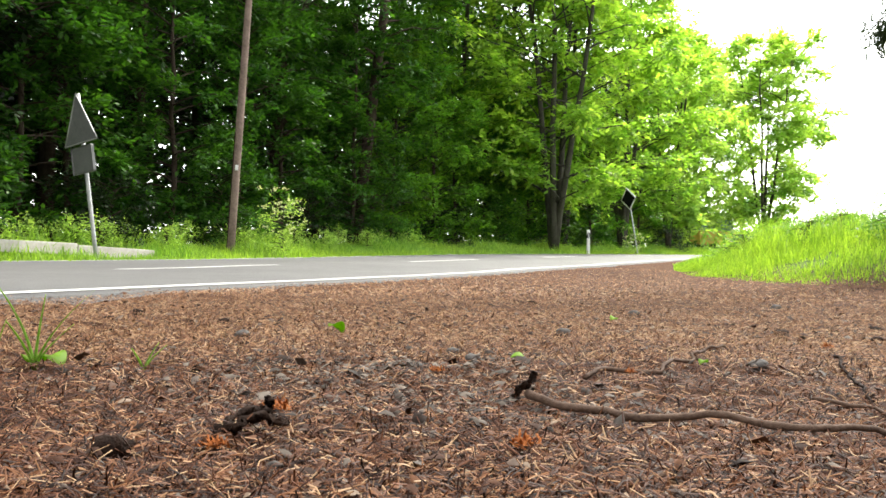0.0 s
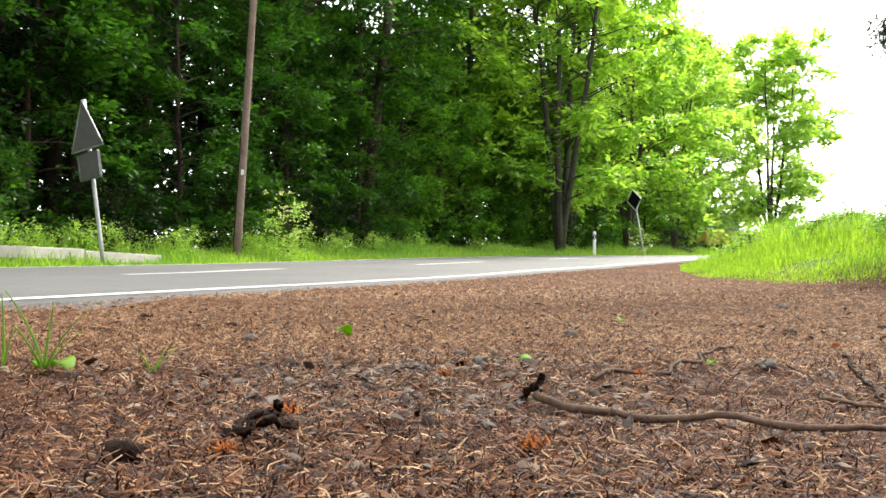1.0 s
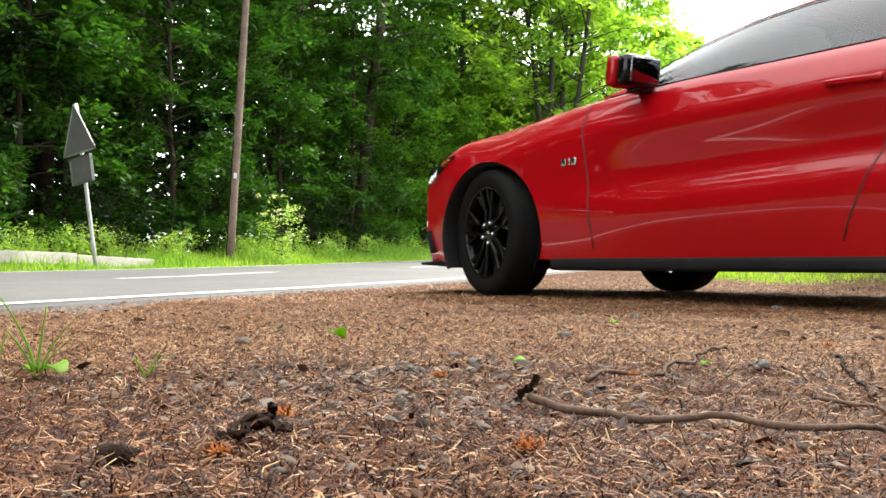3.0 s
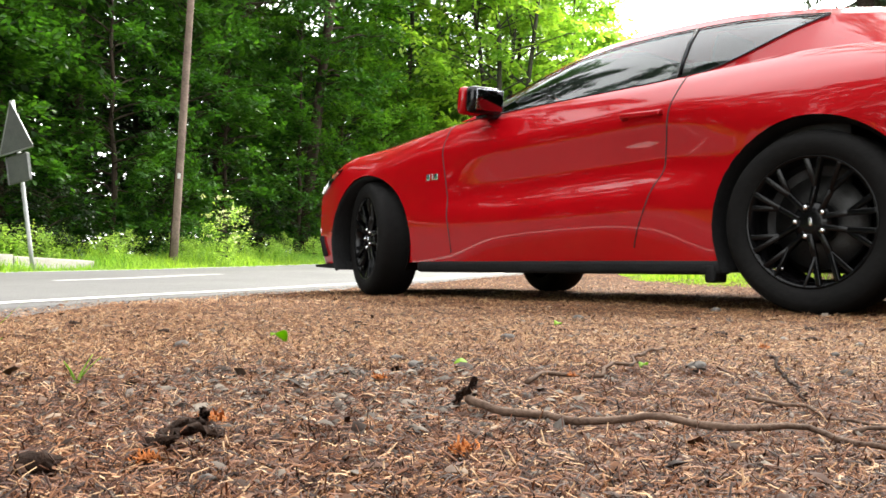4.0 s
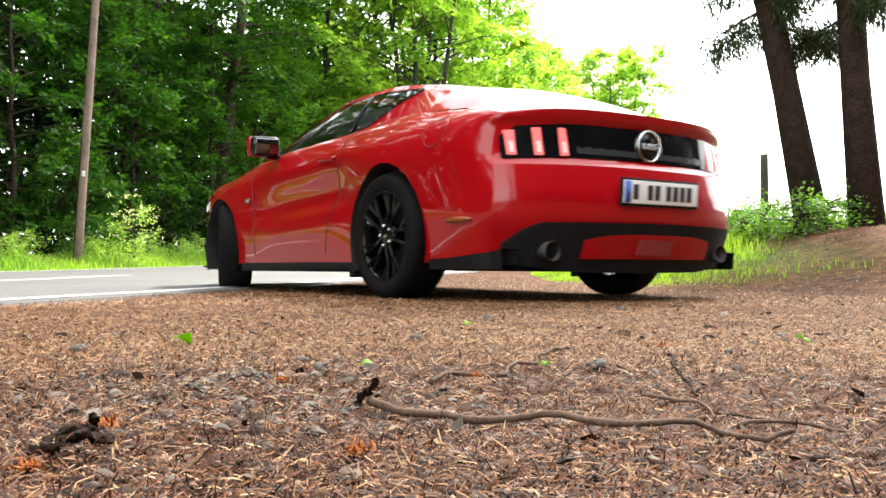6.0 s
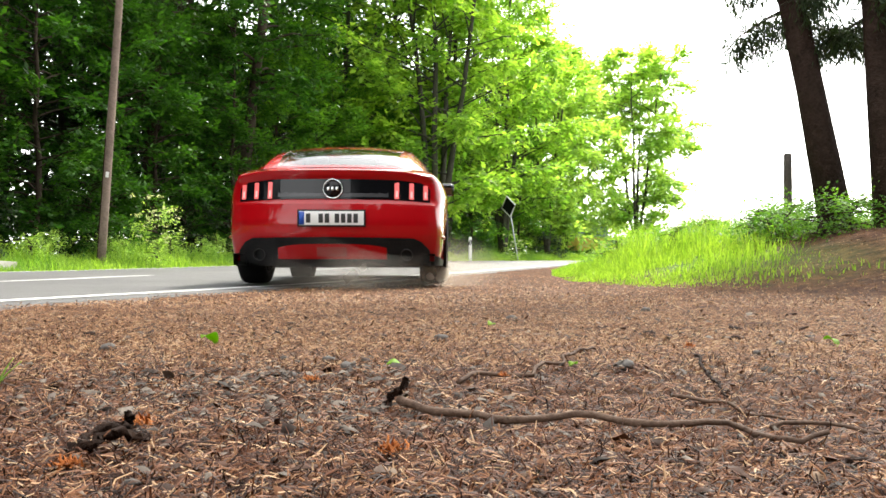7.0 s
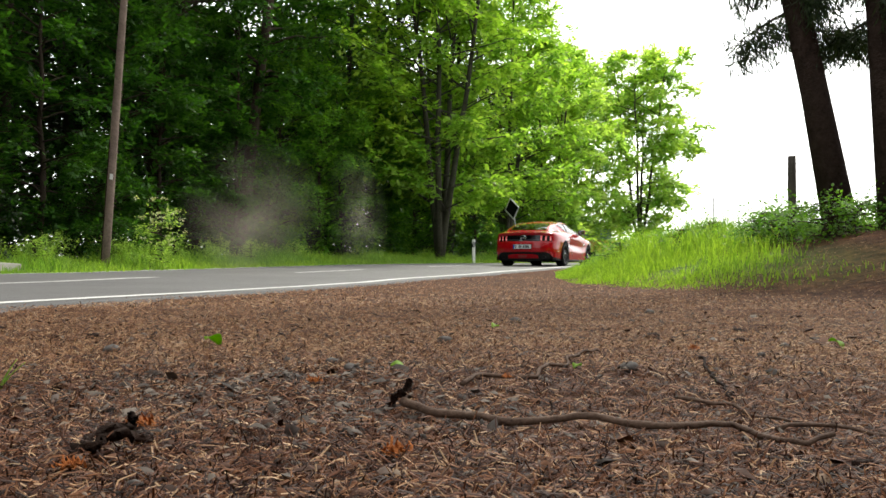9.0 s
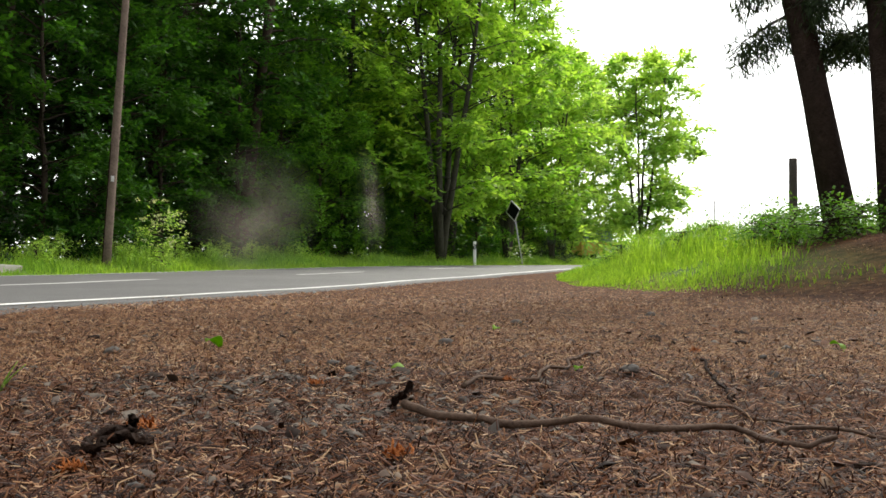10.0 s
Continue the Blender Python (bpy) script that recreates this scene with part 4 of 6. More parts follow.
    wheels = []
    for x, y, nm in ((0, 0.825, "rear"), (0, -0.825, "rear"), (2.72, 0.80, "front"), (2.72, -0.80, "front")):
        hub = part("wheel", None, root, "black alloy wheel with low-profile tyre", pose(x, y, 0.3465))
        if y > 0 and x == 0:
            wheel_mesh_parts(hub, 1)
        elif x == 0:
            wheel_mesh_parts(hub, -1)
        else:
            source = wheels[0 if y > 0 else 1][0]
            for c in source.children:
                k = c.copy()
                scene.collection.objects.link(k)
                k.parent = hub
        wheels.append((hub, x, y))
    return root, wheels


car, car_wheels = build_car()
# ---- leaves, trees, grass ----
def fast_mesh(name, verts, per, mat):
    """A mesh of loose faces of per corners each, from one array of corners."""
    me = bpy.data.meshes.new(name)
    v = np.asarray(verts, dtype=np.float32).reshape(-1, 3)
    nf = len(v) // per
    me.vertices.add(len(v))
    me.vertices.foreach_set("co", v.ravel())
    me.loops.add(len(v))
    me.loops.foreach_set("vertex_index", np.arange(len(v), dtype=np.int32))
    me.polygons.add(nf)
    me.polygons.foreach_set("loop_start", np.arange(0, len(v), per, dtype=np.int32))
    me.update(calc_edges=True)
    me.materials.append(mat)
    return me


def unit(a):
    return a / np.maximum(np.linalg.norm(a, axis=-1, keepdims=True), 1e-9)


def leaf_quads(rng, centre, along, size, width=0.55, flat=0.75):
    """Diamond leaves at centres, pointing along, with mostly level blades."""
    n = len(centre)
    up = unit(np.stack([rng.normal(0, 1 - flat + 0.2, n), rng.normal(0, 1 - flat + 0.2, n), np.ones(n)], 1))
    along = unit(along + rng.normal(0, 0.35, (n, 3)))
    side = unit(np.cross(along, up))
    s = size * rng.uniform(0.6, 1.25, n)[:, None]
    nrm = np.cross(side, along)
    a = centre
    b = centre + along * s * 0.45 + side * s * width * 0.5 - nrm * s * 0.07
    c = centre + along * s - nrm * s * 0.12
    d = centre + along * s * 0.45 - side * s * width * 0.5 - nrm * s * 0.07
    return np.stack([a, b, c, d], 1).reshape(-1, 3)


def crown(rng, height, base, radius, branches, leaves, size, droop=0.25, shape=0.8, spread=1.0):
    """Branches that leave the stem all round, each with fans of leaves; returns leaf corners and limb lines."""
    corners, limbs = [], []
    for k in range(branches):
        u = (k + rng.uniform(0, 1)) / branches
        z0 = base + (height - base) * u * 0.93
        az = rng.uniform(0, 2 * math.pi)
        reach = radius * (math.sin(math.pi * min(1, 0.18 + 0.82 * u)) ** shape * 0.75 + 0.25) * rng.uniform(0.65, 1.15)
        lift = rng.uniform(0.0, 0.55) + 0.5 * u
        d = np.array([math.cos(az), math.sin(az), lift])
        start = np.array([0, 0, z0])
        t = np.linspace(0, 1, 7)[:, None]
        line = start + d * reach * t + np.array([0, 0, -droop * reach]) * t ** 2
        line += np.cumsum(rng.normal(0, 0.04 * reach, (7, 3)), 0) * t
        limbs.append(line)
        fans = max(4, int(leaves / branches / 11))
        f = rng.uniform(0.25, 1.03, fans) ** 0.8
        idx = np.clip(f * 6, 0, 5.999)
        lo = idx.astype(int)
        at = line[lo] + (line[lo + 1] - line[lo]) * (idx - lo)[:, None]
        side = rng.normal(0, 1, (fans, 3)) * np.array([1, 1, 0.45])
        fan_dir = unit(unit(d)[None] * 0.6 + side * 0.8 + np.array([0, 0, -0.25]))
        length = rng.uniform(0.25, 0.62, fans)[:, None] * spread
        for j in range(11):
            g = (j + 0.5) / 11
            off = rng.normal(0, 0.05 * spread, (fans, 3))
            p = at + fan_dir * length * g + np.array([0, 0, -0.10 * spread]) * g * g + off
            swing = np.cross(fan_dir, np.array([0, 0, 1.0])) * (1 if j % 2 else -1) * 0.9
            corners.append(leaf_quads(rng, p, fan_dir + swing, size))
    return np.concatenate(corners), limbs


def make_tree(seed, height, base, radius, branches, leaves, size, mat, bark, stem_r, lean=(0, 0), droop=0.25, label="", stems=1, spread=1.0):
    rng = np.random.default_rng(seed)
    root = new("tree")
    tagged(root, label, "tree", "trees along the road")
    sv, sf, all_corners, all_limbs = [], [], [], []
    for k in range(stems):
        a = 2 * math.pi * k / max(stems, 1) + seed
        tilt = np.array([math.cos(a), math.sin(a)]) * (0.13 if stems > 1 else 0) + np.array(lean)
        corners, limbs = crown(rng, height, base, radius, branches // stems, leaves // stems, size, droop, spread=spread)
        bend = lambda p: p + np.stack([tilt[0] * p[..., 2], tilt[1] * p[..., 2], np.zeros(p.shape[:-1])], -1)
        all_corners.append(bend(corners))
        all_limbs += [bend(l) for l in limbs]
        stem = [bend(np.array([rng.normal(0, 0.03) if z > 0.1 else 0, rng.normal(0, 0.03) if z > 0.1 else 0, z])) for z in np.linspace(-0.15, height * 0.93, 10)]
        v, f = tube([tuple(p) for p in stem], [stem_r * (1.25 if i == 0 else 1 - 0.8 * i / 9) for i in range(10)], 9)
        sf += [tuple(i + len(sv) for i in face) for face in f]
        sv += list(v)
    part("trunk", raw("trunk", sv, sf, bark, True), root)
    lv, lf = [], []
    for line in all_limbs:
        v, f = tube([tuple(p) for p in line], [stem_r * 0.28 * (1 - 0.85 * i / (len(line) - 1)) for i in range(len(line))], 4, False)
        lf += [tuple(i + len(lv) for i in face) for face in f]
        lv += list(v)
    part("branchwork", raw("branchwork", lv, lf, bark, True), root)
    part("crown", fast_mesh("crown", np.concatenate(all_corners), 4, mat), root)
    return root


def beside_road(y_edge, offset):
    i = int(np.argmin(np.abs(EDGE_XY[:, 1] - y_edge)))
    p, d = EDGE_XY[i], EDGE_DIR[i]
    x, y = p[0] - d[1] * offset, p[1] + d[0] * offset
    return float(x), float(y)


def stand(x, y, sink=0.05, turn=0.0):
    return pose(x, y, land(x, y) - sink, 0, 0, turn)


rng = np.random.default_rng(11)
SHADED_LABEL = "tall broad-leaved forest tree with forest shade in its dark leaf colour"
kinds = [
    make_tree(1, 20.0, 3.2, 3.3, 80, 17000, 0.21, LEAF_SHADED, BARK_GREY, 0.16, (0.03, 0.02), 0.30, SHADED_LABEL, 1, 1.3),
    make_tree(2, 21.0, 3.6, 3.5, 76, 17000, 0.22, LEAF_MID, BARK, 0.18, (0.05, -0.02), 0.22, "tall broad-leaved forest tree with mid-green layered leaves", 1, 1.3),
    make_tree(8, 20.0, 2.2, 3.5, 78, 17000, 0.22, LEAF_SUNLIT, BARK_GREY, 0.15, (0.04, 0.0), 0.25, "tall forest-edge tree with sunlight in its light green leaf colour", 1, 1.3),
    make_tree(3, 18.0, 2.4, 3.0, 80, 17000, 0.20, LEAF_SHADED, BARK_GREY, 0.14, (-0.03, 0.03), 0.35, SHADED_LABEL, 2, 1.3)]
kinds[0].matrix_basis = stand(*beside_road(8.2, 11.6))
kinds[1].matrix_basis = stand(*beside_road(13.5, 11.2))
kinds[2].matrix_basis = stand(*beside_road(31.5, 11.5))
kinds[3].matrix_basis = stand(*beside_road(5.2, 11.2))
# the tall front row, then two rows behind it
for k, (ye, off) in enumerate([(-9, 11.5), (-5, 11.8), (-1.5, 11.3), (2.0, 11.8), (10.6, 11.4), (16.5, 11.9), (20.5, 11.8), (24.2, 11.6), (29.0, 11.9)]):
    # leaf colour follows the light: shaded copies at the left, sunlit towards the bend
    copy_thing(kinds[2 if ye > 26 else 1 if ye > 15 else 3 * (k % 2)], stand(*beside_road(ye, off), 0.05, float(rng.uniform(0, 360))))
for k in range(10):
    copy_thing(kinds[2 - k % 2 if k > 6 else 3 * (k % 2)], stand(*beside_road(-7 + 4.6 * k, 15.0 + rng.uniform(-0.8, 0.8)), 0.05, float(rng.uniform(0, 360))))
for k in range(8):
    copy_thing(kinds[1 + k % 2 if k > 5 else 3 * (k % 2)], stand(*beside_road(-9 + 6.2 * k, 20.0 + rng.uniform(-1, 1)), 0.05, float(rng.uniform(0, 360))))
# young trees whose boughs come down to the ground and close the forest's edge
young = [
    make_tree(4, 6.8, 0.25, 1.9, 64, 13000, 0.135, LEAF_SHADED, BARK_GREY, 0.07, (0.02, 0.02), 0.55, "young forest-edge tree with drooping boughs, shade in the dark leaf colour"),
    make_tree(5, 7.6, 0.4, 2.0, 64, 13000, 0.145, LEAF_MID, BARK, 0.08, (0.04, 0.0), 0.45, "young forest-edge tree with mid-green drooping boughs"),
    make_tree(6, 5.6, 0.2, 1.8, 60, 12000, 0.13, LEAF_SHADED, BARK_GREY, 0.06, (-0.03, 0.02), 0.6, "young forest-edge tree with drooping boughs, shade in the dark leaf colour")]
young.append(make_tree(10, 7.2, 0.4, 2.0, 64, 13000, 0.15, LEAF_SUNLIT, BARK, 0.08, (0.04, 0.0), 0.4, "young forest-edge tree with sunlight in its light green leaf colour"))
young[3].matrix_basis = stand(*beside_road(28.6, 10.2))
young[0].matrix_basis = stand(*beside_road(7.4, 10.0))
young[1].matrix_basis = stand(*beside_road(12.2, 10.1))
young[2].matrix_basis = stand(*beside_road(9.8, 9.9))
for k in range(22):
    ye = -8 + 1.95 * k
    if min(abs(ye - v) for v in (7.4, 12.2, 9.8)) > 0.9:
        copy_thing(young[3 if ye > 22 else 1 if ye > 12 else 2 * (k % 2)], stand(*beside_road(ye, 10.0 + rng.uniform(-0.5, 0.7)), 0.05, float(rng.uniform(0, 360))))
for k in range(9):
    copy_thing(young[k % 3], stand(*beside_road(-6 + 4.4 * k, 13.2 + rng.uniform(-0.5, 0.5)), 0.05, float(rng.uniform(0, 360))))
for x, y in ((7.6, 40.2), (11.0, 45.0)):
    copy_thing(young[3], stand(x, y, 0.05, 31 * x))
# unseen young trees behind and beside the clearing, added to darken the car's reflections
for x, y in ((17.0, -9.5), (12.5, -15.5), (6.5, -17.5), (0.0, -18.0), (-5.5, -17.5), (18.5, -3.0)):
    copy_thing(young[int(x * 7) % 3], stand(x, y, 0.05, 23 * x))
# the leaning trunk in the front row
leaner = make_tree(7, 19.0, 5.0, 2.9, 60, 12000, 0.2, LEAF_MID, BARK, 0.21, (0.115, 0.01), 0.25, "leaning forest tree with a bare dark trunk", 1, 1.3)
leaner.matrix_basis = stand(-2.35, 26.5)
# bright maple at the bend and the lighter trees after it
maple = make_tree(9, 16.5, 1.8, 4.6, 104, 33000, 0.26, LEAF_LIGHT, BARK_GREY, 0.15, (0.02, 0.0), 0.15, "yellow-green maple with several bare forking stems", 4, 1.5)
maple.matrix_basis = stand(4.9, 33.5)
birch = make_tree(12, 15.0, 1.6, 4.0, 92, 27000, 0.37, LEAF_PALE, BARK_GREY, 0.13, (0.0, 0.0), 0.35, "pale green roadside tree with thin stems", 4, 1.8)
birch.matrix_basis = stand(22.6, 57.5)
copy_thing(birch, stand(13.6, 48.5, 0.05, 70) @ Matrix.Scale(0.85, 4))
copy_thing(birch, stand(16.2, 53.5, 0.05, 160) @ Matrix.Scale(0.8, 4))
copy_thing(maple, stand(9.6, 42.5, 0.05, 120) @ Matrix.Scale(0.92, 4))
copy_thing(maple, stand(6.0, 38.5, 0.05, 30))


def far_woods():
    """Leaf masses of the woods behind the front rows."""
    r = np.random.default_rng(44)
    k = r.integers(0, len(EDGE_XY), 90000)
    k = k[(EDGE_XY[k, 1] > -14) & (EDGE_XY[k, 1] < 58)][:38000]
    off = r.uniform(21.5, 27, len(k))
    p, d = EDGE_XY[k] + r.normal(0, 0.4, (len(k), 2)), EDGE_DIR[k]
    x, y = p[:, 0] - d[:, 1] * off, p[:, 1] + d[:, 0] * off
    z = r.uniform(0.1, 1, len(k)) ** 0.9 * (14 + 2.5 * np.sin(x * 0.5) + 2 * np.sin(y * 0.8 + x * 0.3)) + 0.1
    return leaf_quads(r, np.stack([x, y, z], 1), r.normal(0, 1, (len(k), 3)) * np.array([1, 1, 0.5]), 0.85, 0.6, 0.3)


def low_woods():
    """Brush between the trunks, down to the ground."""
    r = np.random.default_rng(45)
    k = r.integers(0, len(EDGE_XY), 60000)
    k = k[(EDGE_XY[k, 1] > -12) & (EDGE_XY[k, 1] < 62)][:20000]
    off = r.uniform(15.5, 20.5, len(k))
    p, d = EDGE_XY[k] + r.normal(0, 0.4, (len(k), 2)), EDGE_DIR[k]
    x, y = p[:, 0] - d[:, 1] * off, p[:, 1] + d[:, 0] * off
    z = r.uniform(0, 1, len(k)) ** 1.3 * (3.2 + 0.8 * np.sin(x * 0.9) + 0.6 * np.sin(y * 1.1)) + 0.1 + np.interp(y, [q[0] for q in RISE], [q[1] for q in RISE])
    return leaf_quads(r, np.stack([x, y, z], 1), r.normal(0, 1, (len(k), 3)) * np.array([1, 1, 0.5]), 0.42, 0.6, 0.3)


tagged(new("low_brush", fast_mesh("low_brush", low_woods(), 4, LEAF_MID)), "green brush between the forest trunks", "brush", kind="stuff")
tagged(new("far_woods", fast_mesh("far_woods", far_woods(), 4, LEAF_SHADED)), "leafy woods behind the forest edge, shade in the dark leaf colour", "woods", kind="stuff")

def sky_blocking_ring(seed, n):
    """Unseen ring of leaves to the south and east, added to block low sky light."""
    r = np.random.default_rng(seed)
    a, d = np.radians(r.uniform(-150, 22, n)), r.uniform(15.5, 20.5, n)
    x, y = 3 + d * np.cos(a), 1 + d * np.sin(a)
    top = 16.5 + 2.2 * np.sin(a * 9) + 1.6 * np.sin(a * 23 + 1)
    z = r.uniform(0.0, 1, n) * top + 0.2
    k = np.array([road_offset(p, q) < -3.0 for p, q in zip(x, y)])
    x, y, z = x[k], y[k], z[k]
    return leaf_quads(r, np.stack([x, y, z], 1), r.normal(0, 1, (len(x), 3)) * np.array([1, 1, 0.5]), 0.85, 0.6, 0.3)


tagged(new("near_woods", fast_mesh("near_woods", sky_blocking_ring(46, 46000), 4, LEAF_SHADED)), "unseen ring of leaves that keeps low sky light off the car", "woods", kind="stuff")

# undergrowth along the forest's foot
def make_shrub(seed, height, radius, leaves, size, mat, label):
    r = np.random.default_rng(seed)
    root = new("shrub")
    tagged(root, label, "shrub", "undergrowth")
    corners, limbs = crown(r, height, 0.05, radius, 26, leaves, size, 0.5, 0.6, 0.7)
    lv, lf = [], []
    for line in limbs:
        v, f = tube([tuple(p) for p in line], [0.012 * (1 - 0.8 * i / (len(line) - 1)) for i in range(len(line))], 4, False)
        lf += [tuple(i + len(lv) for i in face) for face in f]
        lv += list(v)
    part("stemwork", raw("stemwork", lv, lf, BARK, True), root)
    part("foliage", fast_mesh("foliage", corners, 4, mat), root)
    return root


shrubs = [make_shrub(21, 2.2, 1.3, 5200, 0.09, LEAF_MID, "leafy green undergrowth shrub"), make_shrub(22, 1.5, 1.2, 4200, 0.08, LEAF_SHADED, "low leafy shrub with shade in its dark leaf colour")]
shrubs[0].matrix_basis = stand(*beside_road(7.0, 9.3))
shrubs[1].matrix_basis = stand(*beside_road(9.4, 9.2))
for k in range(15):
    copy_thing(shrubs[k % 2], stand(*beside_road(-8 + 3.0 * k, 8.9 + rng.uniform(-0.2, 0.5)), 0.05, float(rng.uniform(0, 360))))
for x, y, k in ((15.5, 53.0, 0), (12.0, 43.0, 1), (24.5, 60.0, 0)):
    copy_thing(shrubs[k], stand(x, y, 0.25, 50 * k + 17 * x))
# blossoming shrub by the pole
blossom = make_shrub(31, 1.25, 0.40, 420, 0.06, LEAF_PALE, "tall cow parsley with cream blossom heads")
r31 = np.random.default_rng(31)
heads = []
for k in range(26):
    c = np.array([r31.normal(0, 0.24), r31.normal(0, 0.24), r31.uniform(0.55, 1.5)])
    p = c + r31.normal(0, 0.035, (16, 3)) * np.array([1, 1, 0.3])
    heads.append(leaf_quads(r31, p, r31.normal(0, 1, (16, 3)), 0.04, 0.8, 0.9))
part("blossoms", fast_mesh("blossoms", np.concatenate(heads), 4, BLOSSOM), blossom, "cream blossom heads")
blossom.matrix_basis = stand(-3.0, 17.6)
for x, y in ((8.6, 35.6),):
    copy_thing(blossom, stand(x, y, 0.35, 40 * x))

# brambles and nettles round the foot of the spruces
bramble = make_shrub(33, 0.42, 0.34, 1500, 0.045, LEAF_SUNLIT, "low bramble on the bank beside the spruce trunks")
bramble.matrix_basis = stand(5.3, 8.9)
for k, (x, y) in enumerate(((5.05, 9.2), (5.5, 9.5), (4.95, 8.7), (5.2, 8.1), (5.6, 8.2), (5.75, 9.5), (6.6, 9.3))):
    copy_thing(bramble, stand(x, y, 0.04 + 0.04 * (k % 3), 77 * k))
for k, (x, y) in enumerate(((4.7, 10.6), (5.4, 11.2), (6.2, 10.9), (5.0, 12.2), (6.3, 12.6), (4.2, 11.4), (7.0, 11.6), (5.8, 13.6))):
    copy_thing(bramble, stand(x, y, 0.02, 53 * k))
# tall weeds at the back of the far verge
weed = make_shrub(34, 0.62, 0.20, 420, 0.06, LEAF_PALE, "pale green nettles and weeds behind the verge")
weed.matrix_basis = stand(*beside_road(11.6, 8.25))
for k in range(26):
    ye = 7.2 + 0.62 * k
    copy_thing(weed, stand(*beside_road(ye, 8.25 + 0.35 * math.sin(2.3 * k)), 0.04 + 0.05 * (k % 4), 61 * k))

# spruces on the bank and behind the clearing
def make_spruce(seed, label, tufts=0):
    r = np.random.default_rng(seed)
    root = new("spruce")
    tagged(root, label, "tree", "spruces round the clearing")
    H = 25.0
    stem = [(r.normal(0, 0.015), r.normal(0, 0.015), z) for z in np.linspace(-0.3, H, 14)]
    vs, fs = tube(stem, [0.20] + [0.162 * (1 - 0.93 * i / 13) for i in range(1, 14)], 12)
    part("trunk", raw("trunk", vs, fs, SPRUCE_BARK, True), root)
    lv, lf, corners = [], [], []
    for k in range(104):
        u = (k / 104) ** 0.95
        z0 = 2.35 + (H - 2.6) * u
        az = k * 2.4 + r.uniform(-0.3, 0.3)
        reach = (3.5 * (1 - u) + 0.3) * r.uniform(0.6, 1.1) * float(np.interp(z0, (2.5, 4.0, 6.5, 10.0), (0.22, 0.17, 0.2, 1)))
        t = np.linspace(0, 1, 6)[:, None]
        line = np.array([0, 0, z0]) + np.array([math.cos(az), math.sin(az), 0.05]) * reach * t + np.array([0, 0, -0.30 * reach]) * t ** 1.5
        v, f = tube([tuple(p) for p in line], [0.028 * (1 - 0.8 * i / 5) for i in range(6)], 4, False)
        lf += [tuple(i + len(lv) for i in face) for face in f]
        lv += list(v)
        n = int(105 * (0.4 + reach / 3)) * (2 if z0 < 4.2 else 1)
        q = r.uniform(0.12, 1.0, n) * 4.999
        lo = q.astype(int)
        at = line[lo] + (line[lo + 1] - line[lo]) * (q - lo)[:, None]
        side = unit(np.stack([-np.sin(az) * np.ones(n), np.cos(az) * np.ones(n), np.zeros(n)], 1)) * r.choice([-1, 1], n)[:, None]
        hang = side * r.uniform(0.1, 0.55, n)[:, None] + np.array([math.cos(az), math.sin(az), 0]) * 0.35 + np.array([0, 0, -0.75])
        a = at + r.normal(0, 0.03, (n, 3))
        for s in range(3):
            b = a + unit(hang + r.normal(0, 0.25, (n, 3))) * r.uniform(0.08, 0.17, n)[:, None]
            corners.append(leaf_quads(r, a, (b - a), 0.16, 0.13, 0.2))
            a = b
    for k in range(tufts):
        az, z0, reach = k * 2.4, 2.35 + 1.7 * k / max(tufts, 1), r.uniform(0.4, 0.8)
        n = 170
        t = r.uniform(0.15, 1, n)
        at = np.stack([np.cos(az) * reach * t, np.sin(az) * reach * t, z0 - 0.25 * reach * t ** 1.5], 1) + r.normal(0, 0.05, (n, 3))
        for s in range(4):
            way = unit(r.normal(0, 0.28, (n, 3)) + np.array([math.cos(az) * 0.15, math.sin(az) * 0.15, -1.0]))
            corners.append(leaf_quads(r, at, way, 0.13, 0.12, 0.2))
            at = at + way * r.uniform(0.05, 0.12, n)[:, None]
    part("branchwork", raw("branchwork", lv, lf, SPRUCE_BARK, True), root)
    part("needles", fast_mesh("needles", np.concatenate(corners), 4, SPRUCE_GREEN), root)
    return root


spruce = make_spruce(41, "tall dark spruce with a bare leaning trunk", 9)
spruce_plain = make_spruce(42, "tall dark spruce beside the clearing")
spruce_plain.matrix_basis = stand(12.5, 5.5)
spruce.matrix_basis = pose(5.92, 8.9, land(5.92, 8.9) - 0.05, 0, -12.0, 0)
copy_thing(spruce, pose(6.20, 8.4, land(6.20, 8.4) - 0.05, 0, -4, 0) @ pose(0, 0, 0, 0, 0, 130))
for x, y, a in ((15.0, 1.0, 20), (17.0, -5.2, 140), (12.0, -11.0, 75), (7.5, -15.0, 220), (1.5, -16.0, 160), (-5.5, -15.5, 250)):
    copy_thing(spruce_plain, pose(x, y, land(x, y) - 0.05, 0, 0, a))


# grass: the far verge and the bank
def blades(rng, x, y, z, height, width):
    n = len(x)
    base = np.stack([x, y, z], 1)
    az = rng.uniform(0, 2 * math.pi, n)
    side = np.stack([np.cos(az), np.sin(az), np.zeros(n)], 1) * (width * rng.uniform(0.6, 1.3, n))[:, None]
    h = (height * rng.uniform(0.55, 1.2, n))[:, None]
    lean = rng.normal(0, 0.28, (n, 3)) * np.array([1, 1, 0])
    up = np.array([0, 0, 1.0])
    a, b = base - side * 0.5, base + side * 0.5
    c, d = base + h * (up * 0.6 + lean * 0.35) + side * 0.35, base + h * (up * 0.6 + lean * 0.35) - side * 0.35
    e = base + h * (up * 0.98 + lean)
    f = e + side * 0.06
    return np.concatenate([np.stack([a, b, c, d], 1).reshape(-1, 3), np.stack([d, c, f, e], 1).reshape(-1, 3)])


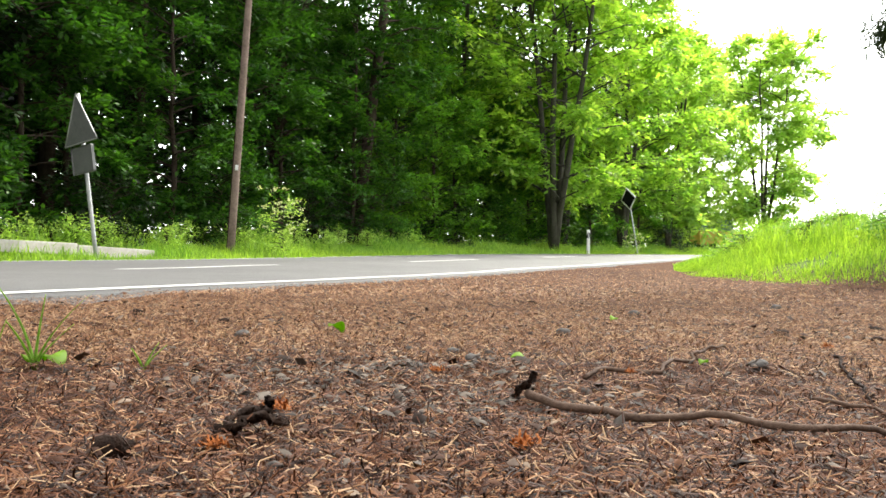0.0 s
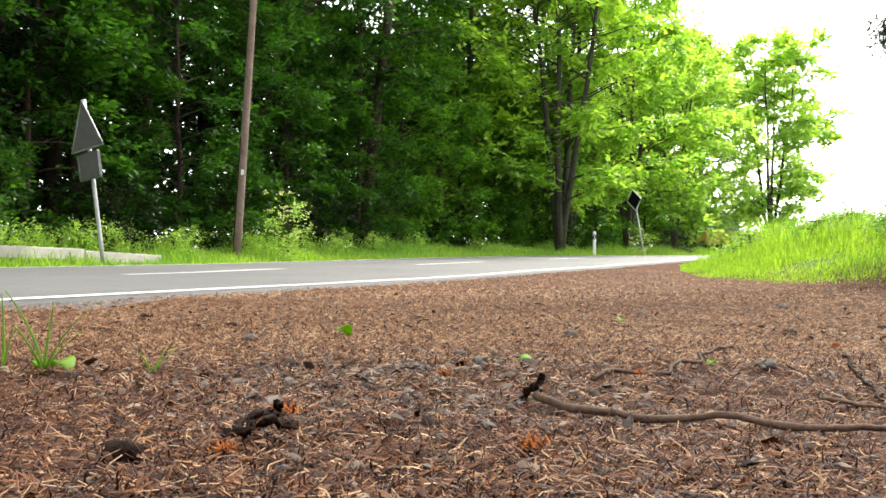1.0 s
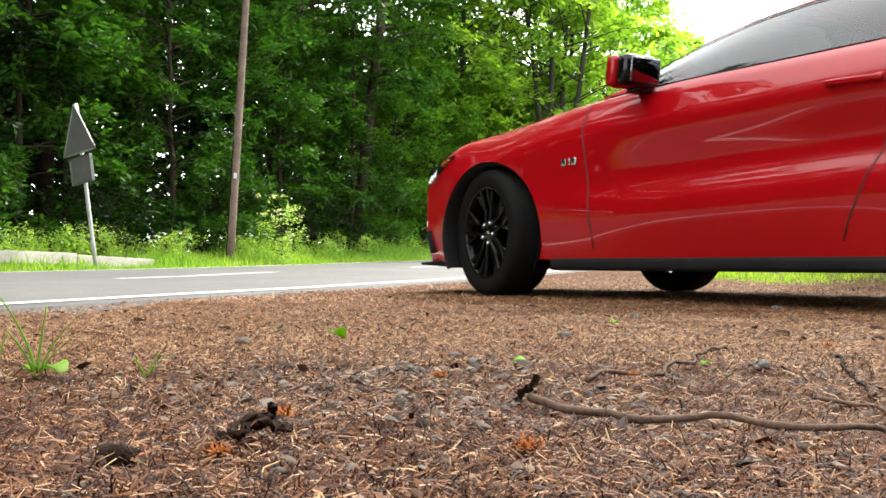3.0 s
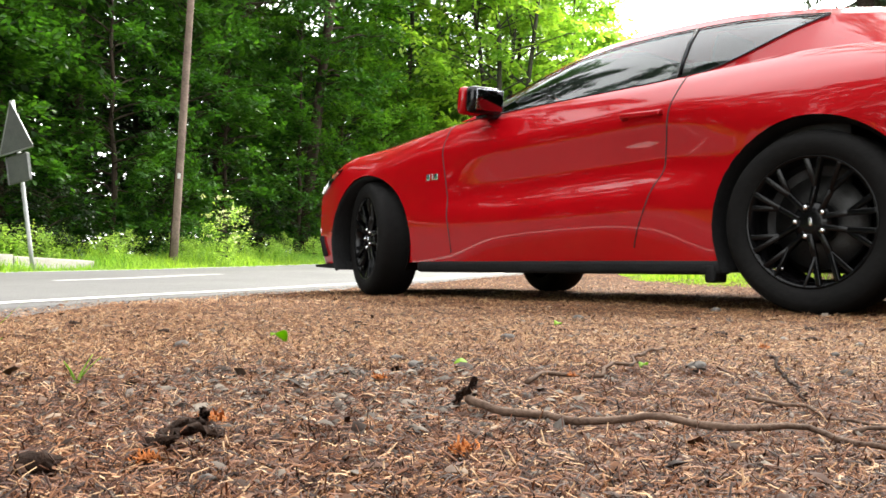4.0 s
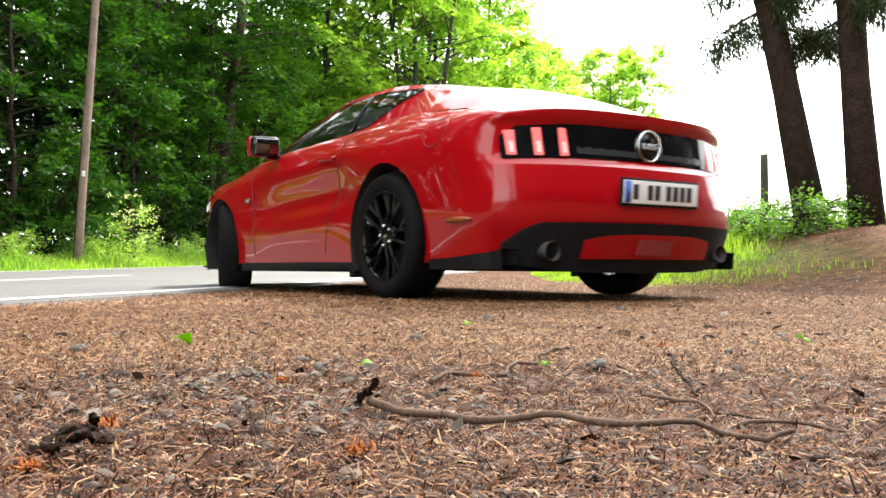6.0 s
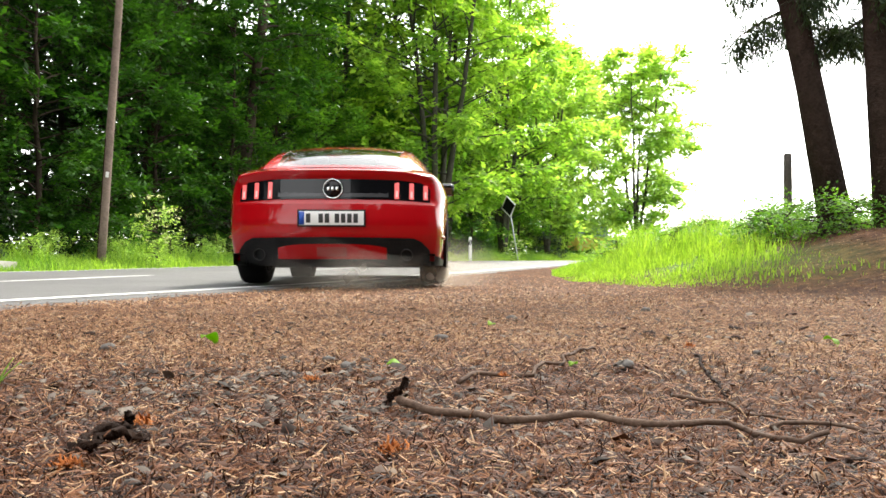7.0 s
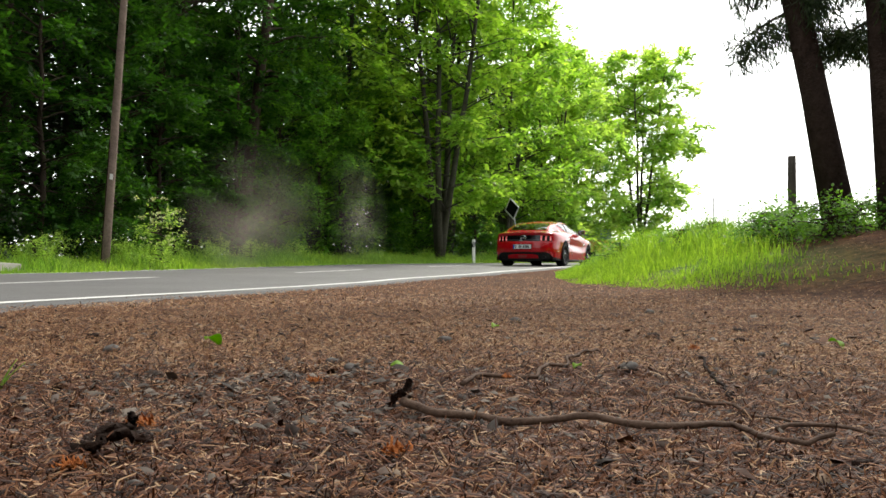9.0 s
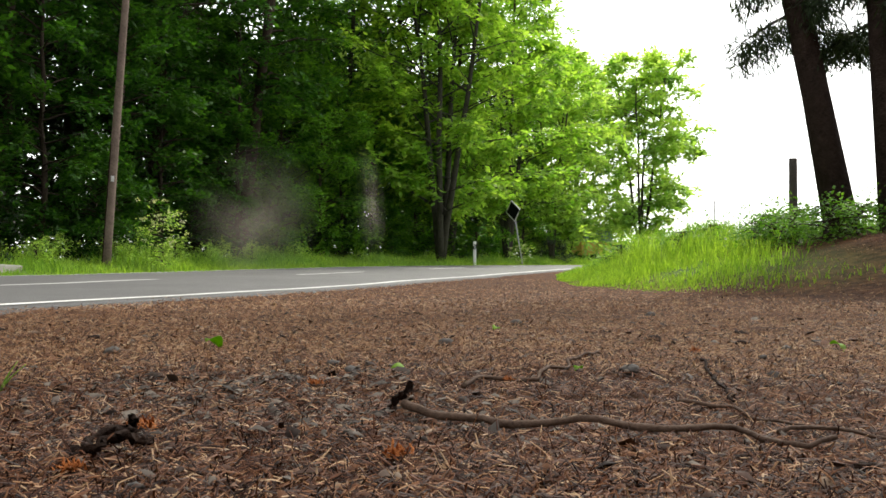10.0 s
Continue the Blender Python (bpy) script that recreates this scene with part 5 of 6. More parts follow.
def verge(seed, n):
    r = np.random.default_rng(seed)
    k = r.integers(0, len(EDGE_XY), n * 3)
    yk = EDGE_XY[k, 1]
    k = k[(yk > -6) & (yk < 60)][:n]
    off = 6.25 + 2.6 * r.uniform(0, 1, len(k)) ** 1.3
    p, d = EDGE_XY[k] + r.normal(0, 0.25, (len(k), 2)), EDGE_DIR[k]
    x, y = p[:, 0] - d[:, 1] * off, p[:, 1] + d[:, 0] * off
    z = np.interp(y, [q[0] for q in RISE], [q[1] for q in RISE]) + 0.1 * np.clip((off - 6.6) / 2, 0, 1) - 0.02
    h = (0.15 + 0.30 * np.clip((off - 6.25) / 1.6, 0, 1)) * (0.8 + 0.4 * np.sin(x * 1.7 + y * 0.9) * np.sin(y * 0.6))
    h *= np.where((off < 8.0) & (y < 15.0), 0.6, 1.0)
    return blades(r, x, y, z, h, 0.018)


def bank_grass(seed, n):
    r = np.random.default_rng(seed)
    y = r.uniform(5.2, 30, n) ** 1.0
    e = np.interp(y, [p[0] for p in BANK], [p[1] for p in BANK])
    u = r.uniform(0, 1, n) ** 1.25
    x = e + 0.15 + u * np.interp(y, (5, 9, 14, 30), (3.5, 5.0, 6.5, 8.0))
    patch = np.sin(x * 2.1 + 1.3 * np.sin(y * 1.1)) * np.sin(y * 1.7 + x * 0.6)
    keep = r.uniform(0, 1, n) < np.clip(np.interp(y, (5.2, 6.5, 8.0, 9.5), (0.03, 0.2, 0.75, 1.0)) + 0.12 * patch - 0.95 * np.clip((x - 4.3) / 0.7, 0, 1) * np.clip((10.6 - y) / 0.8, 0, 1), 0.0, 1)
    x, y, u, e, patch = x[keep], y[keep], u[keep], e[keep], patch[keep]
    z = np.array([land(a, b) for a, b in zip(x, y)]) - 0.02
    h = np.clip((x - e) / 1.3, 0.15, 1) * np.interp(y, (5, 6.5, 8.5, 10, 12, 20, 30), (0.06, 0.12, 0.24, 0.36, 0.46, 0.46, 0.4)) * (0.8 + 0.45 * patch + 0.25 * np.sin(5.3 * x + 2.1 * y) * np.sin(4.1 * y))
    return blades(r, x, y, z, h, 0.012)


tagged(new("verge_grass", fast_mesh("verge_grass", verge(51, 70000), 4, GRASS)), "bright fresh grass along the forest side of the road", "grass", kind="stuff")
tagged(new("bank_grass", fast_mesh("bank_grass", bank_grass(52, 95000), 4, GRASS)), "tall bright green grass on the bank", "grass", kind="stuff")
# ---- the strewn ground near the camera ----
def wedge(rng, n, r0, r1, power=1.0):
    """Points of the clearing by distance from its south corner, denser when near."""
    r = r0 * (r1 / r0) ** (rng.uniform(0, 1, n) ** power)
    a = np.radians(rng.uniform(-36, 42, n))
    return r * np.sin(a), r * np.cos(a)


def on_clearing(x, y, margin=0.0):
    i = np.argmin((EDGE_XY[None, :, 0] - x[:, None]) ** 2 + (EDGE_XY[None, :, 1] - y[:, None]) ** 2, 1)
    d = EDGE_DIR[i]
    off = -d[:, 1] * (x - EDGE_XY[i, 0]) + d[:, 0] * (y - EDGE_XY[i, 1])
    e = np.interp(y, [p[0] for p in BANK], [p[1] for p in BANK])
    return (off < -0.12 + margin) & (x < e + np.where(y < 8.5, 4.0, 0.7))


def heights(x, y):
    return np.array([land(a, b) + lump(a, b) for a, b in zip(x, y)])


def needles(seed, n, r0, r1, length, width, lengths=2):
    r = np.random.default_rng(seed)
    x, y = wedge(r, n, r0, r1)
    k = on_clearing(x, y)
    x, y = x[k], y[k]
    n = len(x)
    z = heights(x, y) + r.uniform(0.0, 0.008, n) + 0.001
    az = r.uniform(0, 2 * math.pi, n)
    tilt = r.normal(0, 0.42, n)
    L = (length * r.uniform(0.45, 1.35, n))[:, None]
    w = (width * r.uniform(0.7, 1.4, n))[:, None]
    d = np.stack([np.cos(az) * np.cos(tilt), np.sin(az) * np.cos(tilt), np.sin(tilt)], 1)
    s = np.stack([-np.sin(az), np.cos(az), np.zeros(n)], 1)
    up = np.cross(d, s)
    c = np.stack([x, y, z], 1)
    bend = s * L * r.normal(0, 0.10, n)[:, None] + up * L * r.normal(0.04, 0.05, n)[:, None]
    a, m, b = c - d * L / 2, c + bend, c + d * L / 2
    if lengths == 1:
        vs = np.stack([a - s * w / 2, a + up * w * 0.6, a + s * w / 2, b - s * w / 3, b + up * w * 0.4, b + s * w / 3], 1).reshape(-1, 3)
        f = np.array([(0, 1, 4, 3), (1, 2, 5, 4)])
        return vs, (np.arange(n)[:, None, None] * 6 + f[None]).reshape(-1, 4)
    # a roof-shaped strip of two lengths: six corners on each side of the ridge
    vs = np.stack([a - s * w / 2, a + up * w * 0.6, a + s * w / 2, m - s * w / 2, m + up * w * 0.6, m + s * w / 2, b - s * w / 3, b + up * w * 0.4, b + s * w / 3], 1).reshape(-1, 3)
    f = np.array([(0, 1, 4, 3), (1, 2, 5, 4), (3, 4, 7, 6), (4, 5, 8, 7)])
    return vs, (np.arange(n)[:, None, None] * 9 + f[None]).reshape(-1, 4)


def flakes(seed, n, r0, r1, size, points=None, thick=0.18):
    r = np.random.default_rng(seed)
    if points is None:
        x, y = wedge(r, n, r0, r1)
        k = on_clearing(x, y)
        x, y = x[k], y[k]
    else:
        x, y = points
    n = len(x)
    z = heights(x, y) + r.uniform(0.003, 0.011, n)
    s = size * r.lognormal(0, 0.45, n)
    az = r.uniform(0, 2 * math.pi, n)
    tx, ty = r.normal(0, 0.25, n), r.normal(0, 0.25, n)
    vs = []
    for k in range(6):
        a = az + k * math.pi / 3
        rad = s * r.uniform(0.35, 1.0, n) * np.where(k % 3 == 0, 1.25, 0.7)
        px, py = np.cos(a) * rad, np.sin(a) * rad
        vs.append(np.stack([x + px, y + py, z + px * tx + py * ty + r.normal(0, 0.08, n) * s], 1))
    top = np.stack([x, y, z + s * thick * r.uniform(0.4, 1.6, n) + 0.001], 1)
    v = np.stack(vs + [top], 1).reshape(-1, 3)
    f = np.array([(k, (k + 1) % 6, 6) for k in range(6)])
    return v, (np.arange(n)[:, None, None] * 7 + f[None]).reshape(-1, 3)


def array_mesh(name, vs, fs, mat):
    me = bpy.data.meshes.new(name)
    v, f = np.asarray(vs, dtype=np.float32), np.asarray(fs, dtype=np.int32)
    me.vertices.add(len(v))
    me.vertices.foreach_set("co", v.ravel())
    me.loops.add(f.size)
    me.loops.foreach_set("vertex_index", f.ravel())
    me.polygons.add(len(f))
    me.polygons.foreach_set("loop_start", np.arange(0, f.size, f.shape[1], dtype=np.int32))
    me.update(calc_edges=True)
    me.materials.append(mat)
    return me


def stuff(name, data, mat, label):
    return tagged(new(name, array_mesh(name, data[0], data[1], mat)), label, "litter", kind="stuff")


stuff("needle_litter", needles(61, 62000, 0.30, 1.5, 0.020, 0.00105), NEEDLE, "dry brown and straw-coloured needles strewn on soil")
stuff("needle_litter", needles(62, 100000, 1.2, 5.0, 0.016, 0.0012, 1), NEEDLE_FINE, "dry brown needles strewn over the clearing")
stuff("needle_litter", needles(63, 30000, 4.0, 13.0, 0.024, 0.0034, 1), NEEDLE_FINE, "dry brown needles in the far clearing")
stuff("bark_litter", flakes(64, 6500, 0.32, 2.2, 0.0038), FLAKE, "bark flakes and crumbled leaves")
stuff("bark_litter", flakes(65, 6000, 1.8, 12.0, 0.0068), FLAKE, "bark flakes and small stones on the clearing")
r66 = np.random.default_rng(66)
px = np.concatenate([r66.normal(-0.06, 0.12, 420), r66.normal(0.05, 0.07, 260), r66.normal(0.10, 0.16, 200), r66.normal(-0.16, 0.11, 520)])
py = np.concatenate([r66.normal(1.10, 0.09, 420), r66.normal(0.86, 0.06, 260), r66.normal(0.74, 0.08, 200), r66.normal(0.98, 0.12, 520)])
stuff("leaf_litter", flakes(66, 0, 0, 0, 0.0048, (px, py)), GREY_FLAKE, "grey rotting leaf flakes in a patch")
px, py = wedge(r66, 420, 0.75, 5.0)
stuff("leaf_litter", flakes(67, 0, 0, 0, 0.007, (px, py)), GREY_FLAKE, "scattered grey rotting leaf flakes")


def wobbly(points, step, wob, seed):
    r = random.Random(seed)
    out = []
    for (x0, y0), (x1, y1) in zip(points, points[1:]):
        n = max(2, int(math.hypot(x1 - x0, y1 - y0) / step))
        for k in range(n):
            t = k / n
            out.append((x0 + (x1 - x0) * t + r.gauss(0, wob), y0 + (y1 - y0) * t + r.gauss(0, wob)))
    out.append(points[-1])
    return out


def twig(points, radius, lift, label, mat, seed, knots=True, step=0.012):
    line = wobbly(points, step, 0.0016, seed)
    r = random.Random(seed)
    n = len(line)
    pts = [(x, y, land(x, y) + lump(x, y) + lift + 0.008 + 0.4 * radius + 0.0022 * math.sin(k * 0.6)) for k, (x, y) in enumerate(line)]
    rad = [radius * (1 - 0.45 * k / n) * (1 + (0.22 if knots and k % 9 == 0 else 0) + r.uniform(-0.06, 0.06)) for k in range(n)]
    vs, fs = tube(pts, rad, 8)
    return tagged(new("fallen_twig", raw("fallen_twig", vs, fs, mat, True)), label, "twig", "fallen twigs")


twig([(0.085, 0.80), (0.113, 0.757), (0.155, 0.762), (0.171, 0.727), (0.219, 0.727), (0.257, 0.704), (0.273, 0.679), (0.287, 0.655), (0.31, 0.661), (0.352, 0.677), (0.364, 0.653), (0.361, 0.621), (0.375, 0.608), (0.40, 0.611)], 0.0039, 0.006, "long winding grey-brown twig lying on needles", TWIG_BARK, 1)
twig([(0.173, 0.997), (0.212, 1.055), (0.249, 1.057), (0.279, 1.045), (0.321, 1.128), (0.345, 1.138), (0.405, 1.262), (0.458, 1.33)], 0.0030, 0.004, "crooked dry twig with a pale end", TWIG_BARK, 2)
twig([(0.395, 0.885), (0.422, 0.817), (0.428, 0.756), (0.427, 0.716), (0.445, 0.70)], 0.0023, 0.002, "scaly brown twig lying on needles", TWIG_BARK, 3)
twig([(0.386, 0.669), (0.426, 0.68), (0.46, 0.676), (0.53, 0.64)], 0.0021, 0.002, "thin brown twig lying on needles", TWIG_BARK, 4)
twig([(0.576, 1.215), (0.503, 1.025), (0.444, 0.859)], 0.0022, 0.004, "thin straight dark twig on needles", DARK_WOOD, 5)


def chunk(name, x, y, size, squash, mat, label, category, seed, rough=0.35, group="", lift=0.3):
    r = random.Random(seed)
    bm = bmesh.new()
    bmesh.ops.create_icosphere(bm, subdivisions=2, radius=size)
    for v in bm.verts:
        v.co *= 1 + rough * noise.noise(v.co * (2.2 / size) + Vector((seed, 0, 0)))
        v.co.z *= squash
    me = mesh_of(bm, name)
    me.materials.append(mat)
    me.shade_smooth()
    ob = new(name, me)
    ob.matrix_basis = pose(x, y, land(x, y) + lump(x, y) + 0.005 + size * squash * lift, r.uniform(-12, 12), r.uniform(-12, 12), r.uniform(0, 360))
    return tagged(ob, label, category, group)


for k, (x, y, s) in enumerate([(0.03, 1.261, 0.016), (0.055, 1.175, 0.018), (-0.017, 1.128, 0.014), (0.428, 1.115, 0.02), (0.257, 1.664, 0.022), (0.882, 1.506, 0.018), (0.719, 1.299, 0.012), (0.647, 1.045, 0.010), (-0.109, 0.577, 0.009), (-0.33, 1.5, 0.022), (0.62, 2.6, 0.03), (1.3, 3.2, 0.03)]):
    chunk("stone", x, y, s * 0.62, 0.6, STONE, "small grey stone half sunk in needles", "stone", k, 0.4, "loose stones")
for k, (x, y, s) in enumerate([(0.864, 1.642, 0.02), (0.745, 1.813, 0.022), (-0.47, 1.95, 0.02), (-0.75, 2.2, 0.024), (-0.05, 2.3, 0.018), (1.071, 2.047, 0.022), (0.368, 0.548, 0.016), (0.39, 0.56, 0.014)]):
    chunk("bark_piece", x, y, s * 0.75, 0.45, DARK_WOOD, "dark brown lump of bark", "bark", 30 + k, 0.6, "bark pieces")
chunk("bark_piece", -0.158, 0.655, 0.011, 0.5, DARK_WOOD, "dark crumbling clod beside a rotten branch", "bark", 51, 0.9, "bark pieces")
chunk("bark_piece", -0.130, 0.690, 0.009, 0.6, DARK_WOOD, "dark crumbling clod beside a rotten branch", "bark", 52, 0.9, "bark pieces")
chunk("bark_piece", -0.225, 0.60, 0.015, 0.6, DARK_WOOD, "dark rotten clod of bark", "bark", 50, 0.6, "bark pieces")


def flaky(x, y, size, seed):
    """A splintered orange scrap of bark: thin upright and lying slivers."""
    r = np.random.default_rng(seed)
    n = 70
    vs, fs = [], []
    for k in range(n):
        a, e = r.uniform(0, 2 * math.pi), r.uniform(0.0, 1.2)
        d = np.array([math.cos(a) * math.cos(e), math.sin(a) * math.cos(e), math.sin(e)]) * size * r.uniform(0.25, 0.6)
        s = np.array([-math.sin(a), math.cos(a), 0]) * size * 0.09
        o = np.array([r.normal(0, size * 0.33), r.normal(0, size * 0.33), r.uniform(0, size * 0.3)])
        up = np.array([0, 0, size * 0.05])
        b = len(vs)
        vs += [o - s, o + s, o + d + s * 0.5, o + d - s * 0.5, o + d * 0.5 + up]
        fs += [(b, b + 1, b + 4), (b + 1, b + 2, b + 4), (b + 2, b + 3, b + 4), (b + 3, b, b + 4), (b + 3, b + 2, b + 1, b)]
    ob = new("bark_scrap", raw("bark_scrap", vs, fs, ORANGE_SCALE))
    ob.matrix_basis = pose(x, y, land(x, y) + lump(x, y) + 0.009)
    return tagged(ob, "splintered orange scrap of bark", "bark", "orange bark scraps")


for k, (x, y, s) in enumerate([(-0.134, 0.745, 0.017), (-0.159, 0.615, 0.014), (0.061, 0.60, 0.016), (0.004, 1.059, 0.014), (0.66, 1.42, 0.016), (0.24, 1.04, 0.010)]):
    flaky(x, y, s * 0.85, 70 + k)
# rotten branch stubs: knobbly, with broken ends
def rotten(points, radius, label, seed):
    r = np.random.default_rng(seed)
    line = []
    for p, q in zip(points, points[1:]):
        line += [np.array(p) + (np.array(q) - np.array(p)) * t for t in np.linspace(0, 1, 6)[:-1]]
    line.append(np.array(points[-1]))
    n = len(line)
    pts = [(p[0] + r.normal(0, 0.0015), p[1] + r.normal(0, 0.0015), p[2] + lump(p[0], p[1])) for p in line]
    vs, fs = tube(pts, [radius * (1 - 0.5 * k / n) * r.uniform(0.65, 1.3) for k in range(n)], 8)
    vs = [v + Vector(r.normal(0, radius * 0.42, 3)) for v in vs]
    return tagged(new("rotten_branch", raw("rotten_branch", vs, fs, DARK_WOOD, True)), label, "branch")


rotten([(-0.166, 0.640, 0.006), (-0.148, 0.68, 0.014), (-0.140, 0.715, 0.013), (-0.141, 0.718, 0.024)], 0.0040, "dark rotten branch stub with upright end", 3)
rotten([(-0.152, 0.64, 0.010), (-0.135, 0.665, 0.014), (-0.118, 0.68, 0.010)], 0.0036, "dark rotten side branch on needles", 4)
rotten([(0.072, 0.825, 0.008), (0.080, 0.815, 0.018), (0.089, 0.808, 0.024), (0.096, 0.803, 0.034)], 0.0042, "small dark broken branch end", 5)


def fallen_leaf(x, y, size, mat, label, seed):
    r = random.Random(seed)
    vs, fs = [], []
    for k in range(9):
        t = k / 8
        w = size * 0.34 * math.sin(math.pi * min(1, t * 0.95 + 0.05)) ** 0.8
        z = size * 0.22 * math.sin(math.pi * t)
        vs += [(-w, size * (t - 0.5), z + w * 0.3), (0, size * (t - 0.5), z), (w, size * (t - 0.5), z + w * 0.3)]
        if k:
            b = 3 * k
            fs += [(b - 3, b - 2, b + 1, b), (b - 2, b - 1, b + 2, b + 1)]
    ob = new("fallen_leaf", raw("fallen_leaf", vs, fs, mat, True))
    m = ob.modifiers.new("thickness", "SOLIDIFY")
    m.thickness = 0.0006
    ob.matrix_basis = pose(x, y, land(x, y) + lump(x, y) + 0.010, r.uniform(-15, 25), r.uniform(-20, 20), r.uniform(0, 360))
    return tagged(ob, label, "leaf", "fallen leaves")


for k, (x, y, s) in enumerate([(-0.184, 1.649, 0.045), (0.117, 1.167, 0.022), (0.929, 1.422, 0.035), (0.352, 1.111, 0.018), (0.47, 2.2, 0.03)]):
    fallen_leaf(x, y, s, SPROUT, "small fresh green leaf on brown needles", k)
# sprouting grass with a round bright leaf
def sprout(x, y, blade_list, seed):
    root = new("grass_sprout")
    tagged(root, "thin young grass blades sprouting from needles", "grass", "grass sprouts")
    for dx, dy, h in blade_list:
        vs, fs = [], []
        for k in range(8):
            t = k / 7
            w = 0.0022 * (1 - t * 0.8)
            cx, cz = 1.3 * dx * t ** 1.4, 1.4 * h * t * (1 - 0.12 * t)
            vs += [(cx - w, dy * t, cz), (cx + w, dy * t, cz + 0.001)]
            if k:
                fs.append((2 * k - 2, 2 * k - 1, 2 * k + 1, 2 * k))
        ob = part("blade", raw("blade", vs, fs, GRASS, True), root)
        m = ob.modifiers.new("thickness", "SOLIDIFY")
        m.thickness = 0.0008
    root.matrix_basis = pose(x, y, land(x, y) + lump(x, y))
    return root


sprout(-0.49, 1.06, [(-0.045, 0.02, 0.085), (0.055, 0.0, 0.08), (0.006, 0.01, 0.075), (-0.02, -0.02, 0.05), (0.03, 0.02, 0.045)], 1)
sprout(-0.56, 1.10, [(-0.01, 0.02, 0.085), (0.012, 0.0, 0.05)], 2)
sprout(-0.37, 1.10, [(0.01, 0.02, 0.03), (-0.012, 0.0, 0.025), (0.02, 0.01, 0.028)], 3)
fallen_leaf(-0.48, 1.09, 0.045, SPROUT, "round bright green leaf at the grass sprout", 9)
fallen_leaf(-0.505, 1.08, 0.03, SPROUT, "pale green leaf at the grass sprout", 10)
# ---- pole, signs, posts, kerb, shed ----
pole = new("telegraph_pole")
tagged(pole, "tall weathered wooden pole leaning beside the road", "pole")
vs, fs = tube([(0, 0, z) for z in np.linspace(-0.3, 8.5, 12)], [0.088 - 0.0028 * k for k in range(12)], 14)
part("shaft", raw("shaft", vs, fs, POLE_WOOD, True), pole)
part("pole_plate", shaped("pole_plate", WHITE_PLASTIC, [lambda b: add_box(b, pose(0.02, -0.088, 1.78), (0.06, 0.012, 0.11), 0.004)]), pole, "small white plate")
part("dark_strip", shaped("dark_strip", DARK_WOOD, [lambda b: add_box(b, pose(-0.065, -0.055, 1.2), (0.02, 0.02, 2.6), 0.004)]), pole, "dark cable guard")
pole.matrix_basis = pose(-4.05, 17.5, land(-4.05, 17.5), 0, 3.2, 0)


def triangle_sign(label, plate):
    root = new("road_sign")
    tagged(root, label, "road sign", "triangular road signs")
    vs, fs = tube([(0, 0.03, z) for z in np.linspace(-0.2, 2.50, 6)], 0.032, 12)
    part("sign_post", raw("sign_post", vs, fs, ZINC, True), root, "galvanised tube")
    def board(bm, size, y, thick):
        h = size * math.sqrt(3) / 2
        tri = [(-size / 2, 0), (size / 2, 0), (0, h)]
        pts = []
        for k, (x, z) in enumerate(tri):
            (xa, za), (xb, zb) = tri[k - 1], tri[(k + 1) % 3]
            for f in (0.06, 0.0):
                pts.append((x + (xa - x) * f, z + (za - z) * f) if f else (x + (xb - x) * 0.06, z + (zb - z) * 0.06))
        front = [bm.verts.new((x, y - thick / 2, z + 1.72)) for x, z in pts]
        back = [bm.verts.new((x, y + thick / 2, z + 1.72)) for x, z in pts]
        bm.faces.new(front)
        bm.faces.new(back[::-1])
        for k in range(len(pts)):
            bm.faces.new((front[k], back[k], back[(k + 1) % len(pts)], front[(k + 1) % len(pts)]))
    part("sign_board", shaped("sign_board", SIGN_GREY, [lambda b: board(b, 0.90, 0, 0.012)], False), root, "grey back of a triangular board")
    rim = [(-0.44, 1.73), (0.44, 1.73), (0, 2.49)]
    pts = [(x, -0.008, z) for x, z in rim] + [(-0.44, -0.008, 1.73)]
    fine = [tuple(np.array(a) + (np.array(b) - np.array(a)) * t) for a, b in zip(pts, pts[1:]) for t in np.linspace(0, 1, 6)[:-1]] + [pts[-1]]
    vs, fs = tube(fine, 0.011, 6)
    part("sign_rim", raw("sign_rim", vs, fs, ZINC, True), root, "pale folded rim")
    if plate:
        part("lower_board", shaped("lower_board", SIGN_GREY, [lambda b: add_box(b, pose(0, -0.002, 1.47), (0.56, 0.012, 0.42), 0.03)], False), root, "grey back of a small rectangular board")
    for z in (1.85, 2.15):
        part("clamp", shaped("clamp", ZINC, [lambda b: add_box(b, pose(0, 0.02, z), (0.16, 0.03, 0.035), 0.006)]), root)
    return root


sign = triangle_sign("grey back of triangular road sign with lower board, leaning post", True)
sign.matrix_basis = pose(-5.15, 13.25, land(-5.15, 13.25) + 0.08, 0, -7.5, 0) @ pose(0, 0, 0, 0, 0, -37)
# the far sign: a square board standing on its corner, seen from behind
sign_far = new("road_sign")
tagged(sign_far, "dark back of a diamond-shaped road sign with pale rim", "road sign")
vs, fs = tube([(0, 0.03, z) for z in np.linspace(-0.2, 2.80, 6)], 0.032, 12)
part("sign_post", raw("sign_post", vs, fs, ZINC, True), sign_far, "galvanised tube")
part("sign_board", shaped("sign_board", BLACK_PLASTIC, [lambda b: add_box(b, pose(0, 0, 2.36, 0, 45, 0), (0.62, 0.012, 0.62), 0.005)], False), sign_far, "dark back of the board")
rim = [(0, 0.0, 2.36 + 0.44), (0.44, 0.0, 2.36), (0, 0.0, 2.36 - 0.44), (-0.44, 0.0, 2.36), (0, 0.0, 2.36 + 0.44)]
fine = [tuple(np.array(a) + (np.array(b) - np.array(a)) * t) for a, b in zip(rim, rim[1:]) for t in np.linspace(0, 1, 6)[:-1]] + [rim[-1]]
vs, fs = tube(fine, 0.028, 6)
